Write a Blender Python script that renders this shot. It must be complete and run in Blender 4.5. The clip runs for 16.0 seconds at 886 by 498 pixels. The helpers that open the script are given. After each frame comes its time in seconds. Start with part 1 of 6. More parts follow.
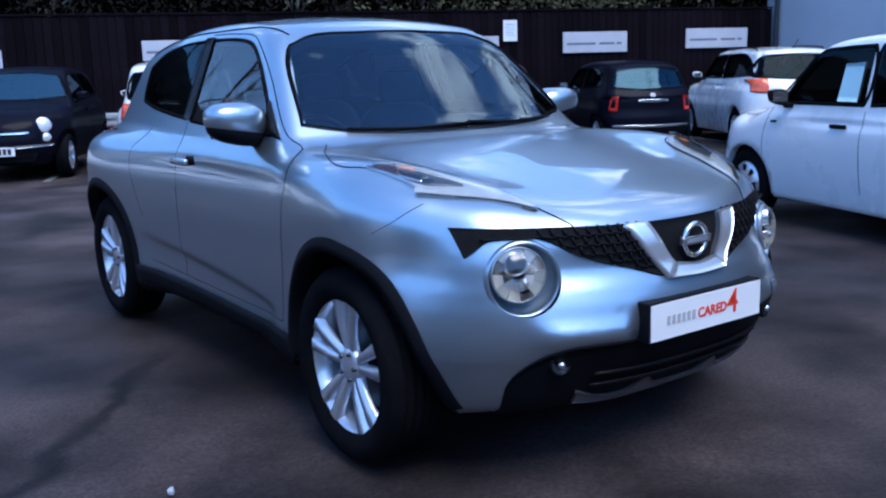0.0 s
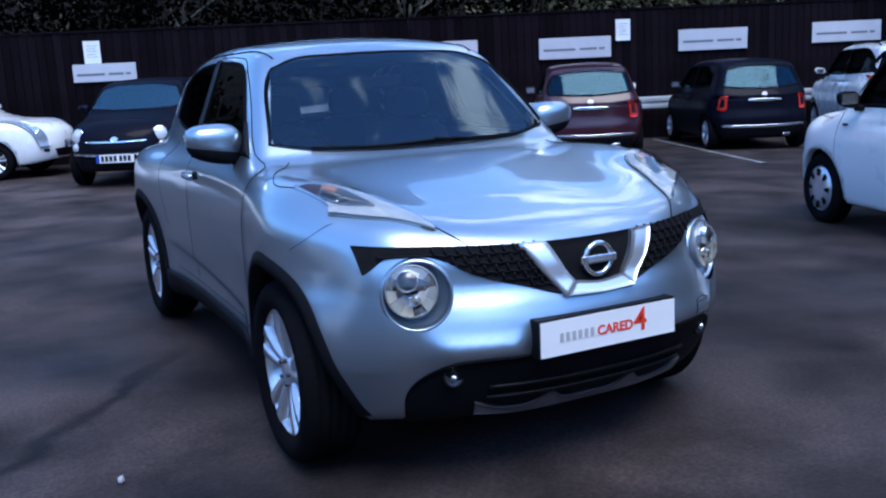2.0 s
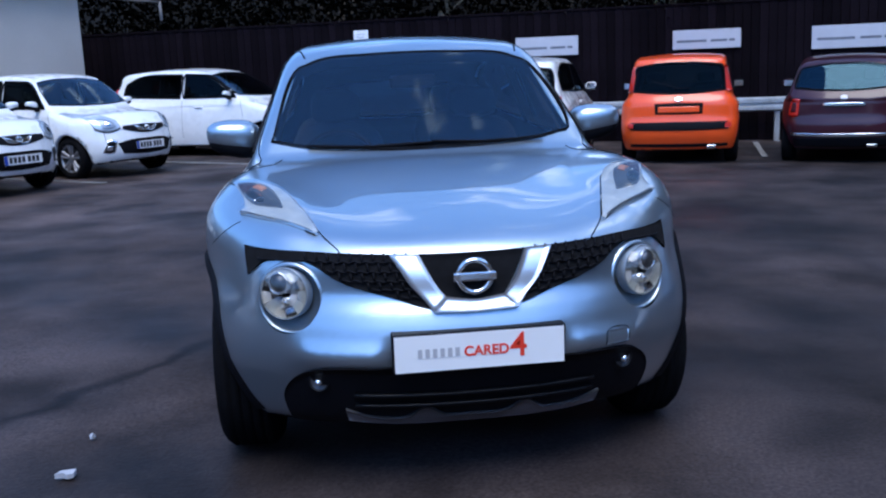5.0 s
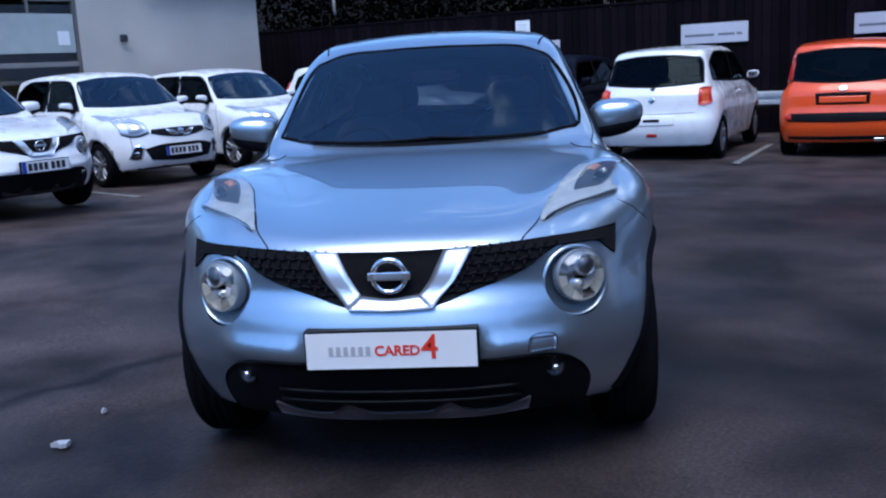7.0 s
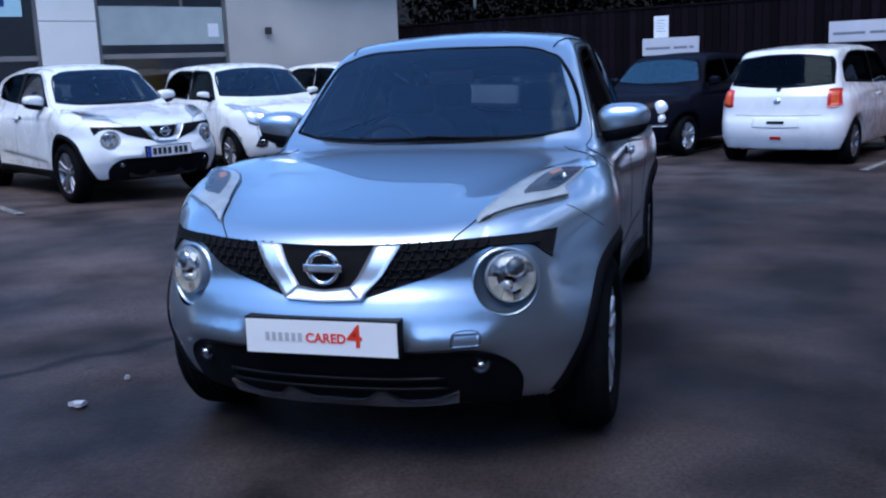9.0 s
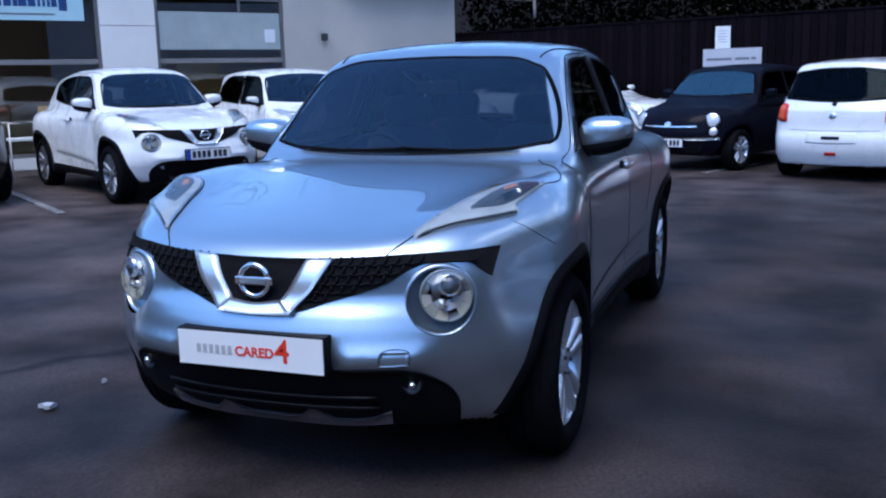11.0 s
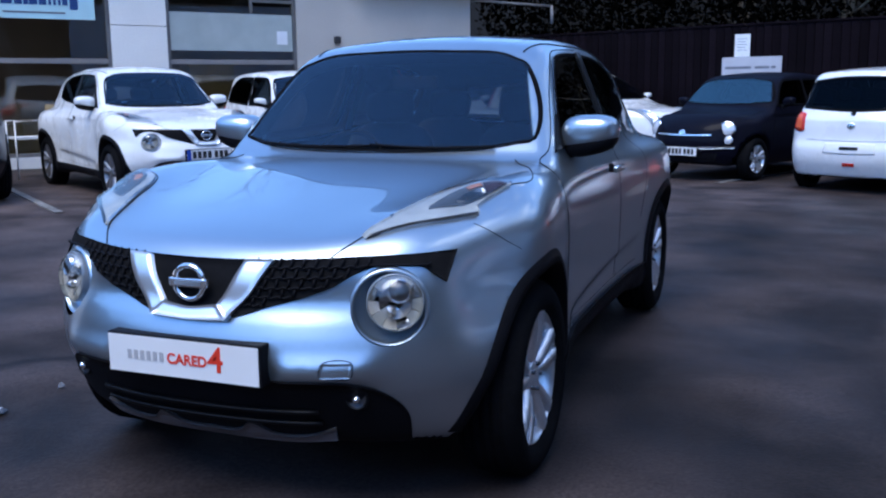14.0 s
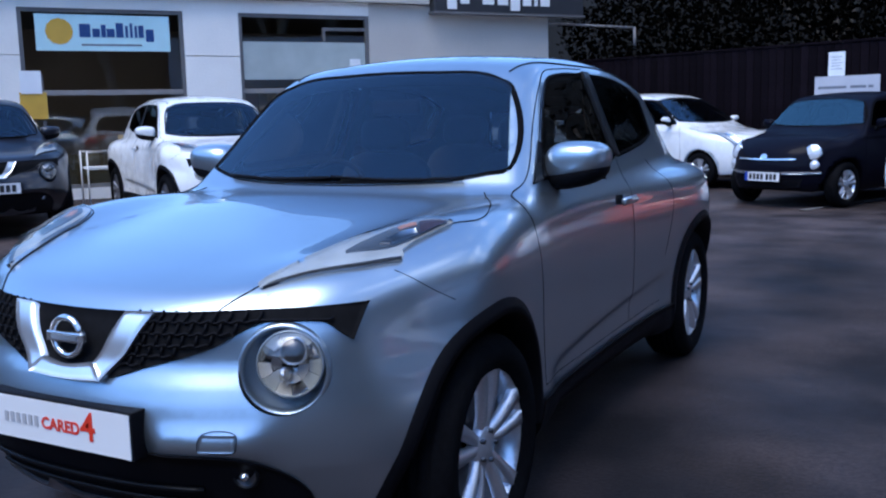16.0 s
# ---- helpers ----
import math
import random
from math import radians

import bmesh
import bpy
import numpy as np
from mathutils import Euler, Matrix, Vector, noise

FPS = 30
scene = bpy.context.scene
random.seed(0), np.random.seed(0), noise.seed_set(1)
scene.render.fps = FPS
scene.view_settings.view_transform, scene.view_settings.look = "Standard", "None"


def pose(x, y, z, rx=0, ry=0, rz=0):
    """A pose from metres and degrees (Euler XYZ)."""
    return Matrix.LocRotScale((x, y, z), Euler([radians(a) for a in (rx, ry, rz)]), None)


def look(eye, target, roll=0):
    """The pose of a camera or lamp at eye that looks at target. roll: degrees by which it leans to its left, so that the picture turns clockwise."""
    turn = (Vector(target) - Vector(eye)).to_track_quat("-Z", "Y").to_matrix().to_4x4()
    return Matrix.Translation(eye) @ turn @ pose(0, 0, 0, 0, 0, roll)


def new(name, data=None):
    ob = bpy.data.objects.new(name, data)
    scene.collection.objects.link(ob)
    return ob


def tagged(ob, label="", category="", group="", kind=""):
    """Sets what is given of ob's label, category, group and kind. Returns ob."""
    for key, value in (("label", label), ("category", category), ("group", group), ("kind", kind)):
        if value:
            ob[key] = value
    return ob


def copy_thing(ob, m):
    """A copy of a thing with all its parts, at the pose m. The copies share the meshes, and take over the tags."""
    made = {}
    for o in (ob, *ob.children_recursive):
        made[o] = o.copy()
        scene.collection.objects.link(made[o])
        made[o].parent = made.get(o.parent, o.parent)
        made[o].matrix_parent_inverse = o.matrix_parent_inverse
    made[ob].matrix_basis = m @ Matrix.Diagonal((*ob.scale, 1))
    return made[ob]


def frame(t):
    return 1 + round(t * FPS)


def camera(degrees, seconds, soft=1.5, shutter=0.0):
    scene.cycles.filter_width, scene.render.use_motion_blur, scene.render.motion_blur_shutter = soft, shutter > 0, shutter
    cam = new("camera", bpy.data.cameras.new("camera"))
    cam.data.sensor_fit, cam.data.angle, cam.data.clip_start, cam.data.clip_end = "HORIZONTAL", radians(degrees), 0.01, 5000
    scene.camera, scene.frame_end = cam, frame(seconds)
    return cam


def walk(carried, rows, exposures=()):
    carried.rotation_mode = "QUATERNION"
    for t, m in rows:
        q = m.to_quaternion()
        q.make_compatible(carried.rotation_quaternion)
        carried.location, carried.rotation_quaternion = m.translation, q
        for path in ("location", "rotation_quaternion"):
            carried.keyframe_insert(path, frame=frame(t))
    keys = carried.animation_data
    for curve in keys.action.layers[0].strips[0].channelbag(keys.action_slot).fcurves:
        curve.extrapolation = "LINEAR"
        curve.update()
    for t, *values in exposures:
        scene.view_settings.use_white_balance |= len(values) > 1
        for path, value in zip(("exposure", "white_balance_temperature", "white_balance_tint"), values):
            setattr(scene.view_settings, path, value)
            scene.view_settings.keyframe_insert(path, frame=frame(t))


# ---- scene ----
cam = camera(51.1, 16.0, 2.2)
PATH = [
    (0, (-2.288, -2.6, 1.301), (-1.145, -1.005, 0.918), -1.6),
    (0.5, (-2.152, -2.659, 1.313), (-1.038, -1.042, 0.932), -1.6),
    (1, (-2.027, -2.773, 1.344), (-0.947, -1.134, 0.96), -1.7),
    (1.5, (-1.863, -2.984, 1.355), (-0.879, -1.284, 0.981), -2.5),
    (2, (-1.72, -3.12, 1.363), (-0.848, -1.36, 0.987), -2.8),
    (2.5, (-1.519, -3.158, 1.35), (-0.735, -1.359, 0.964), -2.9),
    (3, (-1.322, -3.21, 1.372), (-0.642, -1.372, 0.972), -3.5),
    (3.5, (-1.081, -3.362, 1.374), (-0.508, -1.483, 0.996), -2.6),
    (4, (-0.885, -3.462, 1.39), (-0.425, -1.552, 1.018), -2.1),
    (6.5, (0.257, -3.479, 1.344), (0.175, -1.517, 0.967), -3.1),
    (7, (0.435, -3.466, 1.362), (0.243, -1.512, 0.982), -3.1),
    (7.5, (0.679, -3.488, 1.356), (0.363, -1.549, 0.979), -3.1),
    (8, (0.86, -3.516, 1.365), (0.449, -1.595, 0.989), -2.8),
    (10.5, (1.496, -3.271, 1.37), (0.849, -1.416, 0.995), -1.7),
    (11, (1.55, -3.225, 1.365), (0.867, -1.38, 1.005), -1.4),
    (11.5, (1.597, -3.194, 1.351), (0.892, -1.353, 1.013), -0.8),
    (12, (1.628, -3.184, 1.339), (0.924, -1.341, 1.011), -0.7),
    (12.5, (1.657, -3.169, 1.334), (0.941, -1.329, 1.014), -0.6),
    (13, (1.683, -3.149, 1.33), (0.945, -1.316, 1.025), -0.8),
    (13.5, (1.689, -3.093, 1.319), (0.948, -1.264, 0.999), -0.7),
    (14, (1.661, -2.936, 1.307), (0.934, -1.105, 0.964), -0.6),
    (14.5, (1.635, -2.751, 1.306), (0.935, -0.907, 0.978), -1.0),
    (15, (1.69, -2.589, 1.304), (0.956, -0.757, 0.982), -1.2),
    (15.5, (1.849, -2.439, 1.299), (1.0, -0.653, 1.006), -0.9),
    (16, (1.945, -2.352, 1.294), (1.017, -0.604, 1.009), -1.4),
]
walk(cam, [(t, look(eye, target, roll)) for t, eye, target, roll in PATH], [(0.0, 1.77, 5550, 10), (4.0, 1.73, 5600, 10), (6.5, 1.52, 5650, 10), (16.0, 1.62, 5700, 11)])

# ---- light ----
SUN_EL, SUN_AZ = 62.0, 190.0
world = bpy.data.worlds.new("sky")
scene.world = world
world.use_nodes = True
wn, wl = world.node_tree.nodes, world.node_tree.links
wn.clear()
sky = wn.new("ShaderNodeTexSky")
sky.sky_type, sky.sun_disc = "NISHITA", False
sky.sun_elevation, sky.sun_rotation = radians(SUN_EL), radians(SUN_AZ)
sky.air_density, sky.dust_density, sky.ozone_density = 1.0, 0.1, 7.0
wgeo = wn.new("ShaderNodeTexCoord")
wmap = wn.new("ShaderNodeMapping")
wmap.inputs["Scale"].default_value = (1.0, 1.0, 2.6)
cloud = wn.new("ShaderNodeTexNoise")
cloud.inputs["Scale"].default_value, cloud.inputs["Detail"].default_value, cloud.inputs["Roughness"].default_value = 4.2, 8.0, 0.66
cramp = wn.new("ShaderNodeValToRGB")
cramp.color_ramp.elements[0].position, cramp.color_ramp.elements[1].position = 0.66, 0.78
cloudmix = wn.new("ShaderNodeMix")
cloudmix.data_type = "RGBA"
cloudmix.inputs[7].default_value = (7.0, 7.2, 7.6, 1)
wbg, wout = wn.new("ShaderNodeBackground"), wn.new("ShaderNodeOutputWorld")
wbg.inputs["Strength"].default_value = 0.11
wl.new(wgeo.outputs["Generated"], wmap.inputs["Vector"])
wl.new(wmap.outputs["Vector"], cloud.inputs["Vector"])
weast, wsum = wn.new("ShaderNodeVectorMath"), wn.new("ShaderNodeMath")
weast.operation, wsum.operation = "DOT_PRODUCT", "MULTIPLY_ADD"
weast.inputs[1].default_value = (0.85, 0.35, 0.0)
wl.new(wgeo.outputs["Generated"], weast.inputs[0])
wl.new(weast.outputs["Value"], wsum.inputs[0]), wl.new(cloud.outputs["Fac"], wsum.inputs[2])
wsum.inputs[1].default_value = 0.24  # the cloud thickens towards the east
wl.new(wsum.outputs[0], cramp.inputs["Fac"])
wl.new(cramp.outputs["Color"], cloudmix.inputs["Factor"])
wl.new(sky.outputs["Color"], cloudmix.inputs[6])
wl.new(cloudmix.outputs[2], wbg.inputs["Color"])
wl.new(wbg.outputs["Background"], wout.inputs["Surface"])

sun_data = bpy.data.lights.new("sun", "SUN")
sun_data.energy, sun_data.angle, sun_data.color = 1.05, radians(42), (1.0, 0.92, 0.80)
sun = new("sun", sun_data)
_a, _e = radians(SUN_AZ), radians(SUN_EL)
sun_dir = Vector((math.sin(_a) * math.cos(_e), math.cos(_a) * math.cos(_e), math.sin(_e)))
sun.matrix_world = look(sun_dir * 30, (0, 0, 0))


# ---- materials ----
def material(name, color, rough=0.6, metal=0.0, grain=0.0, grain_scale=40.0, blotch=0.0, blotch_scale=3.0, bump=0.0, bump_scale=120.0,
             coat=0.0, spec=0.5, rough_var=0.0, emit=None, piece=0.0, coat_ior=1.5):
    m = bpy.data.materials.new(name)
    m.use_nodes = True
    n, l = m.node_tree.nodes, m.node_tree.links
    b = n["Principled BSDF"]
    b.inputs["Roughness"].default_value, b.inputs["Metallic"].default_value = rough, metal
    b.inputs["Coat Weight"].default_value, b.inputs["Specular IOR Level"].default_value = coat, spec
    b.inputs["Coat Roughness"].default_value = 0.03
    b.inputs["Coat IOR"].default_value = coat_ior
    b.inputs["Base Color"].default_value = (*color, 1)
    if emit:
        b.inputs["Emission Color"].default_value, b.inputs["Emission Strength"].default_value = (*color, 1), emit
    co = n.new("ShaderNodeTexCoord")

    def noise_node(scale, detail=5.0):
        t = n.new("ShaderNodeTexNoise")
        t.inputs["Scale"].default_value, t.inputs["Detail"].default_value = scale, detail
        l.new(co.outputs["Object"], t.inputs["Vector"])
        return t.outputs["Fac"]

    def span(fac, low, high):
        r = n.new("ShaderNodeMapRange")
        r.inputs["From Min"].default_value, r.inputs["From Max"].default_value = 0.3, 0.7
        r.inputs["To Min"].default_value, r.inputs["To Max"].default_value = low, high
        l.new(fac, r.inputs["Value"])
        return r.outputs["Result"]

    factors = []
    if grain:
        factors.append(span(noise_node(grain_scale, 8), 1 - grain, 1 + grain))
    if blotch:
        factors.append(span(noise_node(blotch_scale), 1 - blotch, 1 + blotch))
    if piece:
        info = n.new("ShaderNodeObjectInfo")
        r = n.new("ShaderNodeMapRange")
        r.inputs["To Min"].default_value, r.inputs["To Max"].default_value = 1 - piece, 1 + piece
        l.new(info.outputs["Random"], r.inputs["Value"])
        factors.append(r.outputs["Result"])
    if factors:
        f = factors[0]
        for g in factors[1:]:
            mul = n.new("ShaderNodeMath")
            mul.operation = "MULTIPLY"
            l.new(f, mul.inputs[0]), l.new(g, mul.inputs[1])
            f = mul.outputs[0]
        v = n.new("ShaderNodeVectorMath")
        v.operation = "SCALE"
        v.inputs[0].default_value = color
        l.new(f, v.inputs["Scale"])
        l.new(v.outputs["Vector"], b.inputs["Base Color"])
    if rough_var:
        l.new(span(noise_node(blotch_scale * 2.3), max(rough - rough_var, 0.02), min(rough + rough_var, 1)), b.inputs["Roughness"])
    if bump:
        bu = n.new("ShaderNodeBump")
        bu.inputs["Strength"].default_value, bu.inputs["Distance"].default_value = bump, 0.01
        l.new(noise_node(bump_scale, 6), bu.inputs["Height"])
        l.new(bu.outputs["Normal"], b.inputs["Normal"])
    return m


def glass(name, tint, rough=0.0, ior=1.75, sheen=(0.8, 0.8, 0.8)):
    """A thin pane: tinted where it lets light through, with a mirror's gloss by Fresnel."""
    m = bpy.data.materials.new(name)
    m.use_nodes = True
    n, l = m.node_tree.nodes, m.node_tree.links
    n.remove(n["Principled BSDF"])
    clear, gloss, mix, fres = n.new("ShaderNodeBsdfTransparent"), n.new("ShaderNodeBsdfGlossy"), n.new("ShaderNodeMixShader"), n.new("ShaderNodeFresnel")
    clear.inputs["Color"].default_value = (*tint, 1)
    gloss.inputs["Roughness"].default_value, gloss.inputs["Color"].default_value = rough, (*sheen, 1)
    fres.inputs["IOR"].default_value = ior
    l.new(fres.outputs["Fac"], mix.inputs["Fac"])
    l.new(clear.outputs["BSDF"], mix.inputs[1]), l.new(gloss.outputs["BSDF"], mix.inputs[2])
    l.new(mix.outputs["Shader"], n["Material Output"].inputs["Surface"])
    return m


SILVER = material("silver_paint", (0.425, 0.505, 0.57), 0.34, 0.92, grain=0.04, grain_scale=900, blotch=0.03, blotch_scale=2, coat=1.0, coat_ior=1.65)
WHITE_PAINT = material("white_paint", (0.83, 0.83, 0.83), 0.28, 0.0, blotch=0.04, blotch_scale=2, coat=0.8, rough_var=0.05)
NAVY_PAINT = material("navy_paint", (0.003, 0.003, 0.008), 0.5, 0.0, blotch=0.1, coat=0.08, spec=0.06)
MAROON_PAINT = material("maroon_paint", (0.036, 0.008, 0.014), 0.28, 0.1, blotch=0.1, coat=0.4, spec=0.4)
ORANGE_PAINT = material("orange_paint", (0.85, 0.085, 0.008), 0.30, 0.0, blotch=0.05, coat=0.7)
GREY_PAINT = material("dark_grey_paint", (0.012, 0.012, 0.018), 0.3, 0.3, blotch=0.1, coat=0.5)
GLASS = glass("windscreen_glass", (0.66, 0.76, 0.82), 0.0, 1.72, (0.66, 0.84, 1.0))
SMOKED = glass("side_glass", (0.62, 0.67, 0.68), 0.0, 1.7)
TINT = glass("privacy_glass", (0.10, 0.11, 0.12), 0.0, 1.28, (0.30, 0.40, 0.48))
# blue of the reflected sky is put into this sheen
SKY_GLASS = glass("tailgate_glass", (0.10, 0.12, 0.13), 0.0, 1.5, (0.40, 0.75, 1.0))
# teal sky reflection is put into the sheen, with a raised IOR
TEAL_SHEEN = glass("green_screen_glass", (0.35, 0.45, 0.45), 0.0, 2.4, (0.62, 0.90, 0.92))
PANE = glass("showroom_glass", (0.75, 0.8, 0.8))
LENS = glass("lamp_lens", (0.93, 0.95, 0.97))
RUBBER = material("tyre_rubber", (0.006, 0.006, 0.007), 0.9, spec=0.04, grain=0.25, grain_scale=60, blotch=0.2, blotch_scale=6, bump=0.3, bump_scale=200)
PLASTIC = material("black_plastic", (0.006, 0.006, 0.008), 0.6, spec=0.09, grain=0.2, grain_scale=150, blotch=0.15, bump=0.15, bump_scale=400)
GLOSS_BLACK = material("gloss_black", (0.004, 0.004, 0.005), 0.45, spec=0.2, blotch=0.1)
SEAL = material("window_seal", (0.005, 0.005, 0.006), 0.9, spec=0.04, blotch=0.15)
LINER = material("arch_liner", (0.008, 0.008, 0.009), 0.95, spec=0.1, grain=0.2, blotch=0.2)
LINING = material("cabin_lining", (0.014, 0.014, 0.016), 0.9, grain=0.2, grain_scale=80, blotch=0.15)
SEATCLOTH = material("seat_cloth", (0.022, 0.022, 0.026), 0.9, grain=0.3, grain_scale=200, blotch=0.2)
CHROME = material("chrome", (0.84, 0.85, 0.87), 0.14, 0.92, blotch=0.04)
SATIN = material("satin_chrome", (0.88, 0.90, 0.92), 0.36, 0.85, blotch=0.05, blotch_scale=6)
ALLOY = material("alloy", (0.74, 0.75, 0.78), 0.28, 0.75, grain=0.06, grain_scale=80, blotch=0.08, blotch_scale=9)
MID_ALLOY = material("grey_alloy", (0.26, 0.26, 0.28), 0.35, 0.7, grain=0.06, grain_scale=80, blotch=0.1)
DARK_ALLOY = material("dark_alloy", (0.10, 0.10, 0.11), 0.4, 0.8, blotch=0.2)
REFLECTOR = material("lamp_reflector", (0.75, 0.76, 0.78), 0.10, 1.0, blotch=0.15, blotch_scale=25)
LAMP_GREY = material("lamp_housing", (0.25, 0.29, 0.34), 0.2, 0.25, blotch=0.2, blotch_scale=12)
LAMP_WHITE = material("lamp_white", (0.60, 0.62, 0.66), 0.15, 0.2, blotch=0.12, blotch_scale=18)
LAMP_CLEAR = material("lamp_clear", (0.50, 0.56, 0.63), 0.25, 0.35, blotch=0.15, blotch_scale=14)
LAMP_SMOKE = material("lamp_smoke", (0.07, 0.085, 0.11), 0.3, 0.3, blotch=0.2, blotch_scale=14)
LAMP_DARK = material("lamp_dark", (0.02, 0.025, 0.035), 0.3, blotch=0.1)
LAMP_MAROON = material("lamp_smoked", (0.035, 0.012, 0.012), 0.25, blotch=0.15)
AMBER = material("amber_bulb", (0.42, 0.20, 0.11), 0.2, blotch=0.1)
RED_LAMP = material("red_lamp", (0.55, 0.025, 0.015), 0.15, coat=0.6, blotch=0.12, blotch_scale=15)
ORANGE_LAMP = material("orange_lamp", (0.75, 0.11, 0.03), 0.18, coat=0.6, blotch=0.12, blotch_scale=15)
PLATE_WHITE = material("plate_white", (0.78, 0.78, 0.78), 0.35, blotch=0.03)
PLATE_INK = material("plate_ink", (0.015, 0.015, 0.018), 0.5)
PLATE_BLUE = material("plate_blue", (0.01, 0.05, 0.35), 0.45)
RED_INK = material("red_ink", (0.70, 0.04, 0.015), 0.5)
BANNER = material("banner", (0.55, 0.78, 0.80), 0.5, blotch=0.04)
GREY_INK = material("grey_ink", (0.42, 0.42, 0.44), 0.5)


# ---- mesh helpers ----
def mk(name, verts, faces, mat, parent=None, label="", smooth=True):
    """One mesh object from vertices and faces, under its thing."""
    me = bpy.data.meshes.new(name)
    me.from_pydata([tuple(map(float, v)) for v in verts], [], [tuple(int(i) for i in f) for f in faces])
    me.materials.append(mat)
    if smooth:
        me.polygons.foreach_set("use_smooth", np.ones(len(me.polygons), bool))
    me.update()
    ob = new(name, me)
    ob.parent = parent
    if label:
        ob["label"] = label
    return ob


def part(name, bm, mat, parent=None, label="", smooth=False):
    me = bpy.data.meshes.new(name)
    bm.to_mesh(me)
    bm.free()
    me.materials.append(mat)
    if smooth:
        me.polygons.foreach_set("use_smooth", np.ones(len(me.polygons), bool))
    ob = new(name, me)
    ob.parent = parent
    if label:
        ob["label"] = label
    return ob


def thing(name, m, label, category, group=""):
    ob = new(name)
    ob.empty_display_size = 0.2
    ob.matrix_world = m
    return tagged(ob, label, category, group)


def box(bm, x0, x1, y0, y1, z0, z1, bevel=0.0):
    r = bmesh.ops.create_cube(bm, size=1.0, matrix=Matrix.Translation(((x0 + x1) / 2, (y0 + y1) / 2, (z0 + z1) / 2)) @ Matrix.Diagonal((x1 - x0, y1 - y0, z1 - z0, 1)))
    if bevel:
        es = list({e for v in r["verts"] for e in v.link_edges})
        bmesh.ops.bevel(bm, geom=es, offset=bevel, segments=2, affect="EDGES", profile=0.5)
    return r["verts"]


def boxed(name, x0, x1, y0, y1, z0, z1, mat, parent=None, label="", bevel=0.0):
    bm = bmesh.new()
    box(bm, x0, x1, y0, y1, z0, z1, bevel)
    return part(name, bm, mat, parent, label)


def lathe(profile, n=32, axis="x"):
    """Vertices and faces of a turned shape; the profile holds (along the axis, radius)."""
    vs, fs = [], []
    for a, r in profile:
        for k in range(n):
            c, s = math.cos(2 * math.pi * k / n) * r, math.sin(2 * math.pi * k / n) * r
            vs.append((a, c, s) if axis == "x" else (c, a, s) if axis == "y" else (c, s, a))
    for j in range(len(profile) - 1):
        for k in range(n):
            a, b = j * n + k, j * n + (k + 1) % n
            fs.append((a, b, b + n, a + n))
    return np.array(vs), fs


def aimed(vs, centre, way):
    """Turns a shape made round +x so that +x points along way, and moves it to centre."""
    w = Vector(way).normalized()
    side = Vector((0, 0, 1)).cross(w).normalized()
    up = w.cross(side)
    m = np.array([w, side, up]).T
    return np.asarray(vs) @ m.T + np.array(centre)


def tube(points, radius, n=6, closed=False):
    p = np.array(points, float)
    t = np.gradient(p, axis=0) if not closed else np.roll(p, -1, 0) - np.roll(p, 1, 0)
    t /= np.linalg.norm(t, axis=1)[:, None] + 1e-9
    ref = np.array([0.0, 0.0, 1.0]) if np.abs(t[:, 2]).mean() < 0.8 else np.array([1.0, 0.0, 0.0])
    u = np.cross(t, ref)
    u /= np.linalg.norm(u, axis=1)[:, None] + 1e-9
    v = np.cross(t, u)
    r = np.broadcast_to(np.asarray(radius, float), (len(p),))
    ang = np.arange(n) * 2 * np.pi / n
    vs = (p[:, None] + r[:, None, None] * (np.cos(ang)[None, :, None] * u[:, None] + np.sin(ang)[None, :, None] * v[:, None])).reshape(-1, 3)
    fs = []
    m = len(p)
    for j in range(m if closed else m - 1):
        for k in range(n):
            a, b, c = j * n + k, j * n + (k + 1) % n, ((j + 1) % m) * n
            fs.append((a, c + k, c + (k + 1) % n, b))
    if not closed:
        fs += [tuple(range(n)), tuple((m - 1) * n + k for k in reversed(range(n)))]
    return vs, fs


def spl(pts, table=False):
    """A smooth curve through (x, y) knots, for arrays; straight beyond the ends."""
    px, py = np.array(pts, float).T
    d = np.diff(py) / np.diff(px)
    m = np.r_[d[0], (d[:-1] + d[1:]) / 2, d[-1]]

    def exact(x):
        x = np.asarray(x, float)
        i = np.clip(np.searchsorted(px, x) - 1, 0, len(px) - 2)
        h = px[i + 1] - px[i]
        t = (x - px[i]) / h
        tc = np.clip(t, 0, 1)
        y = (2 * tc**3 - 3 * tc**2 + 1) * py[i] + (tc**3 - 2 * tc**2 + tc) * h * m[i] + (3 * tc**2 - 2 * tc**3) * py[i + 1] + (tc**3 - tc**2) * h * m[i + 1]
        return y + np.where(t < 0, t * h * m[0], 0) + np.where(t > 1, (t - 1) * h * m[-1], 0)

    if not table:
        return exact
    grid = np.linspace(px[0] - 2, px[-1] + 2, 6000)
    vals = exact(grid)
    return lambda x: np.interp(x, grid, vals)


def curve(pts, n):
    """n points along a smooth line through 2D knots, evenly by length."""
    p = np.array(pts, float)
    if len(p) == 2:
        return p[0] + np.linspace(0, 1, n)[:, None] * (p[1] - p[0])
    s = np.r_[0, np.cumsum(np.linalg.norm(np.diff(p, axis=0), axis=1))]
    q = np.linspace(0, s[-1], n)
    return np.stack([spl(np.c_[s, p[:, k]])(q) for k in range(p.shape[1])], 1)


def smax(a, b, k):
    return np.maximum(a, b) + np.maximum(k - np.abs(a - b), 0) ** 2 / (4 * k)


def smin(a, b, k):
    return -smax(-a, -b, k)


def gauss(v, c, w):
    return np.exp(-(((v - c) / w) ** 2))


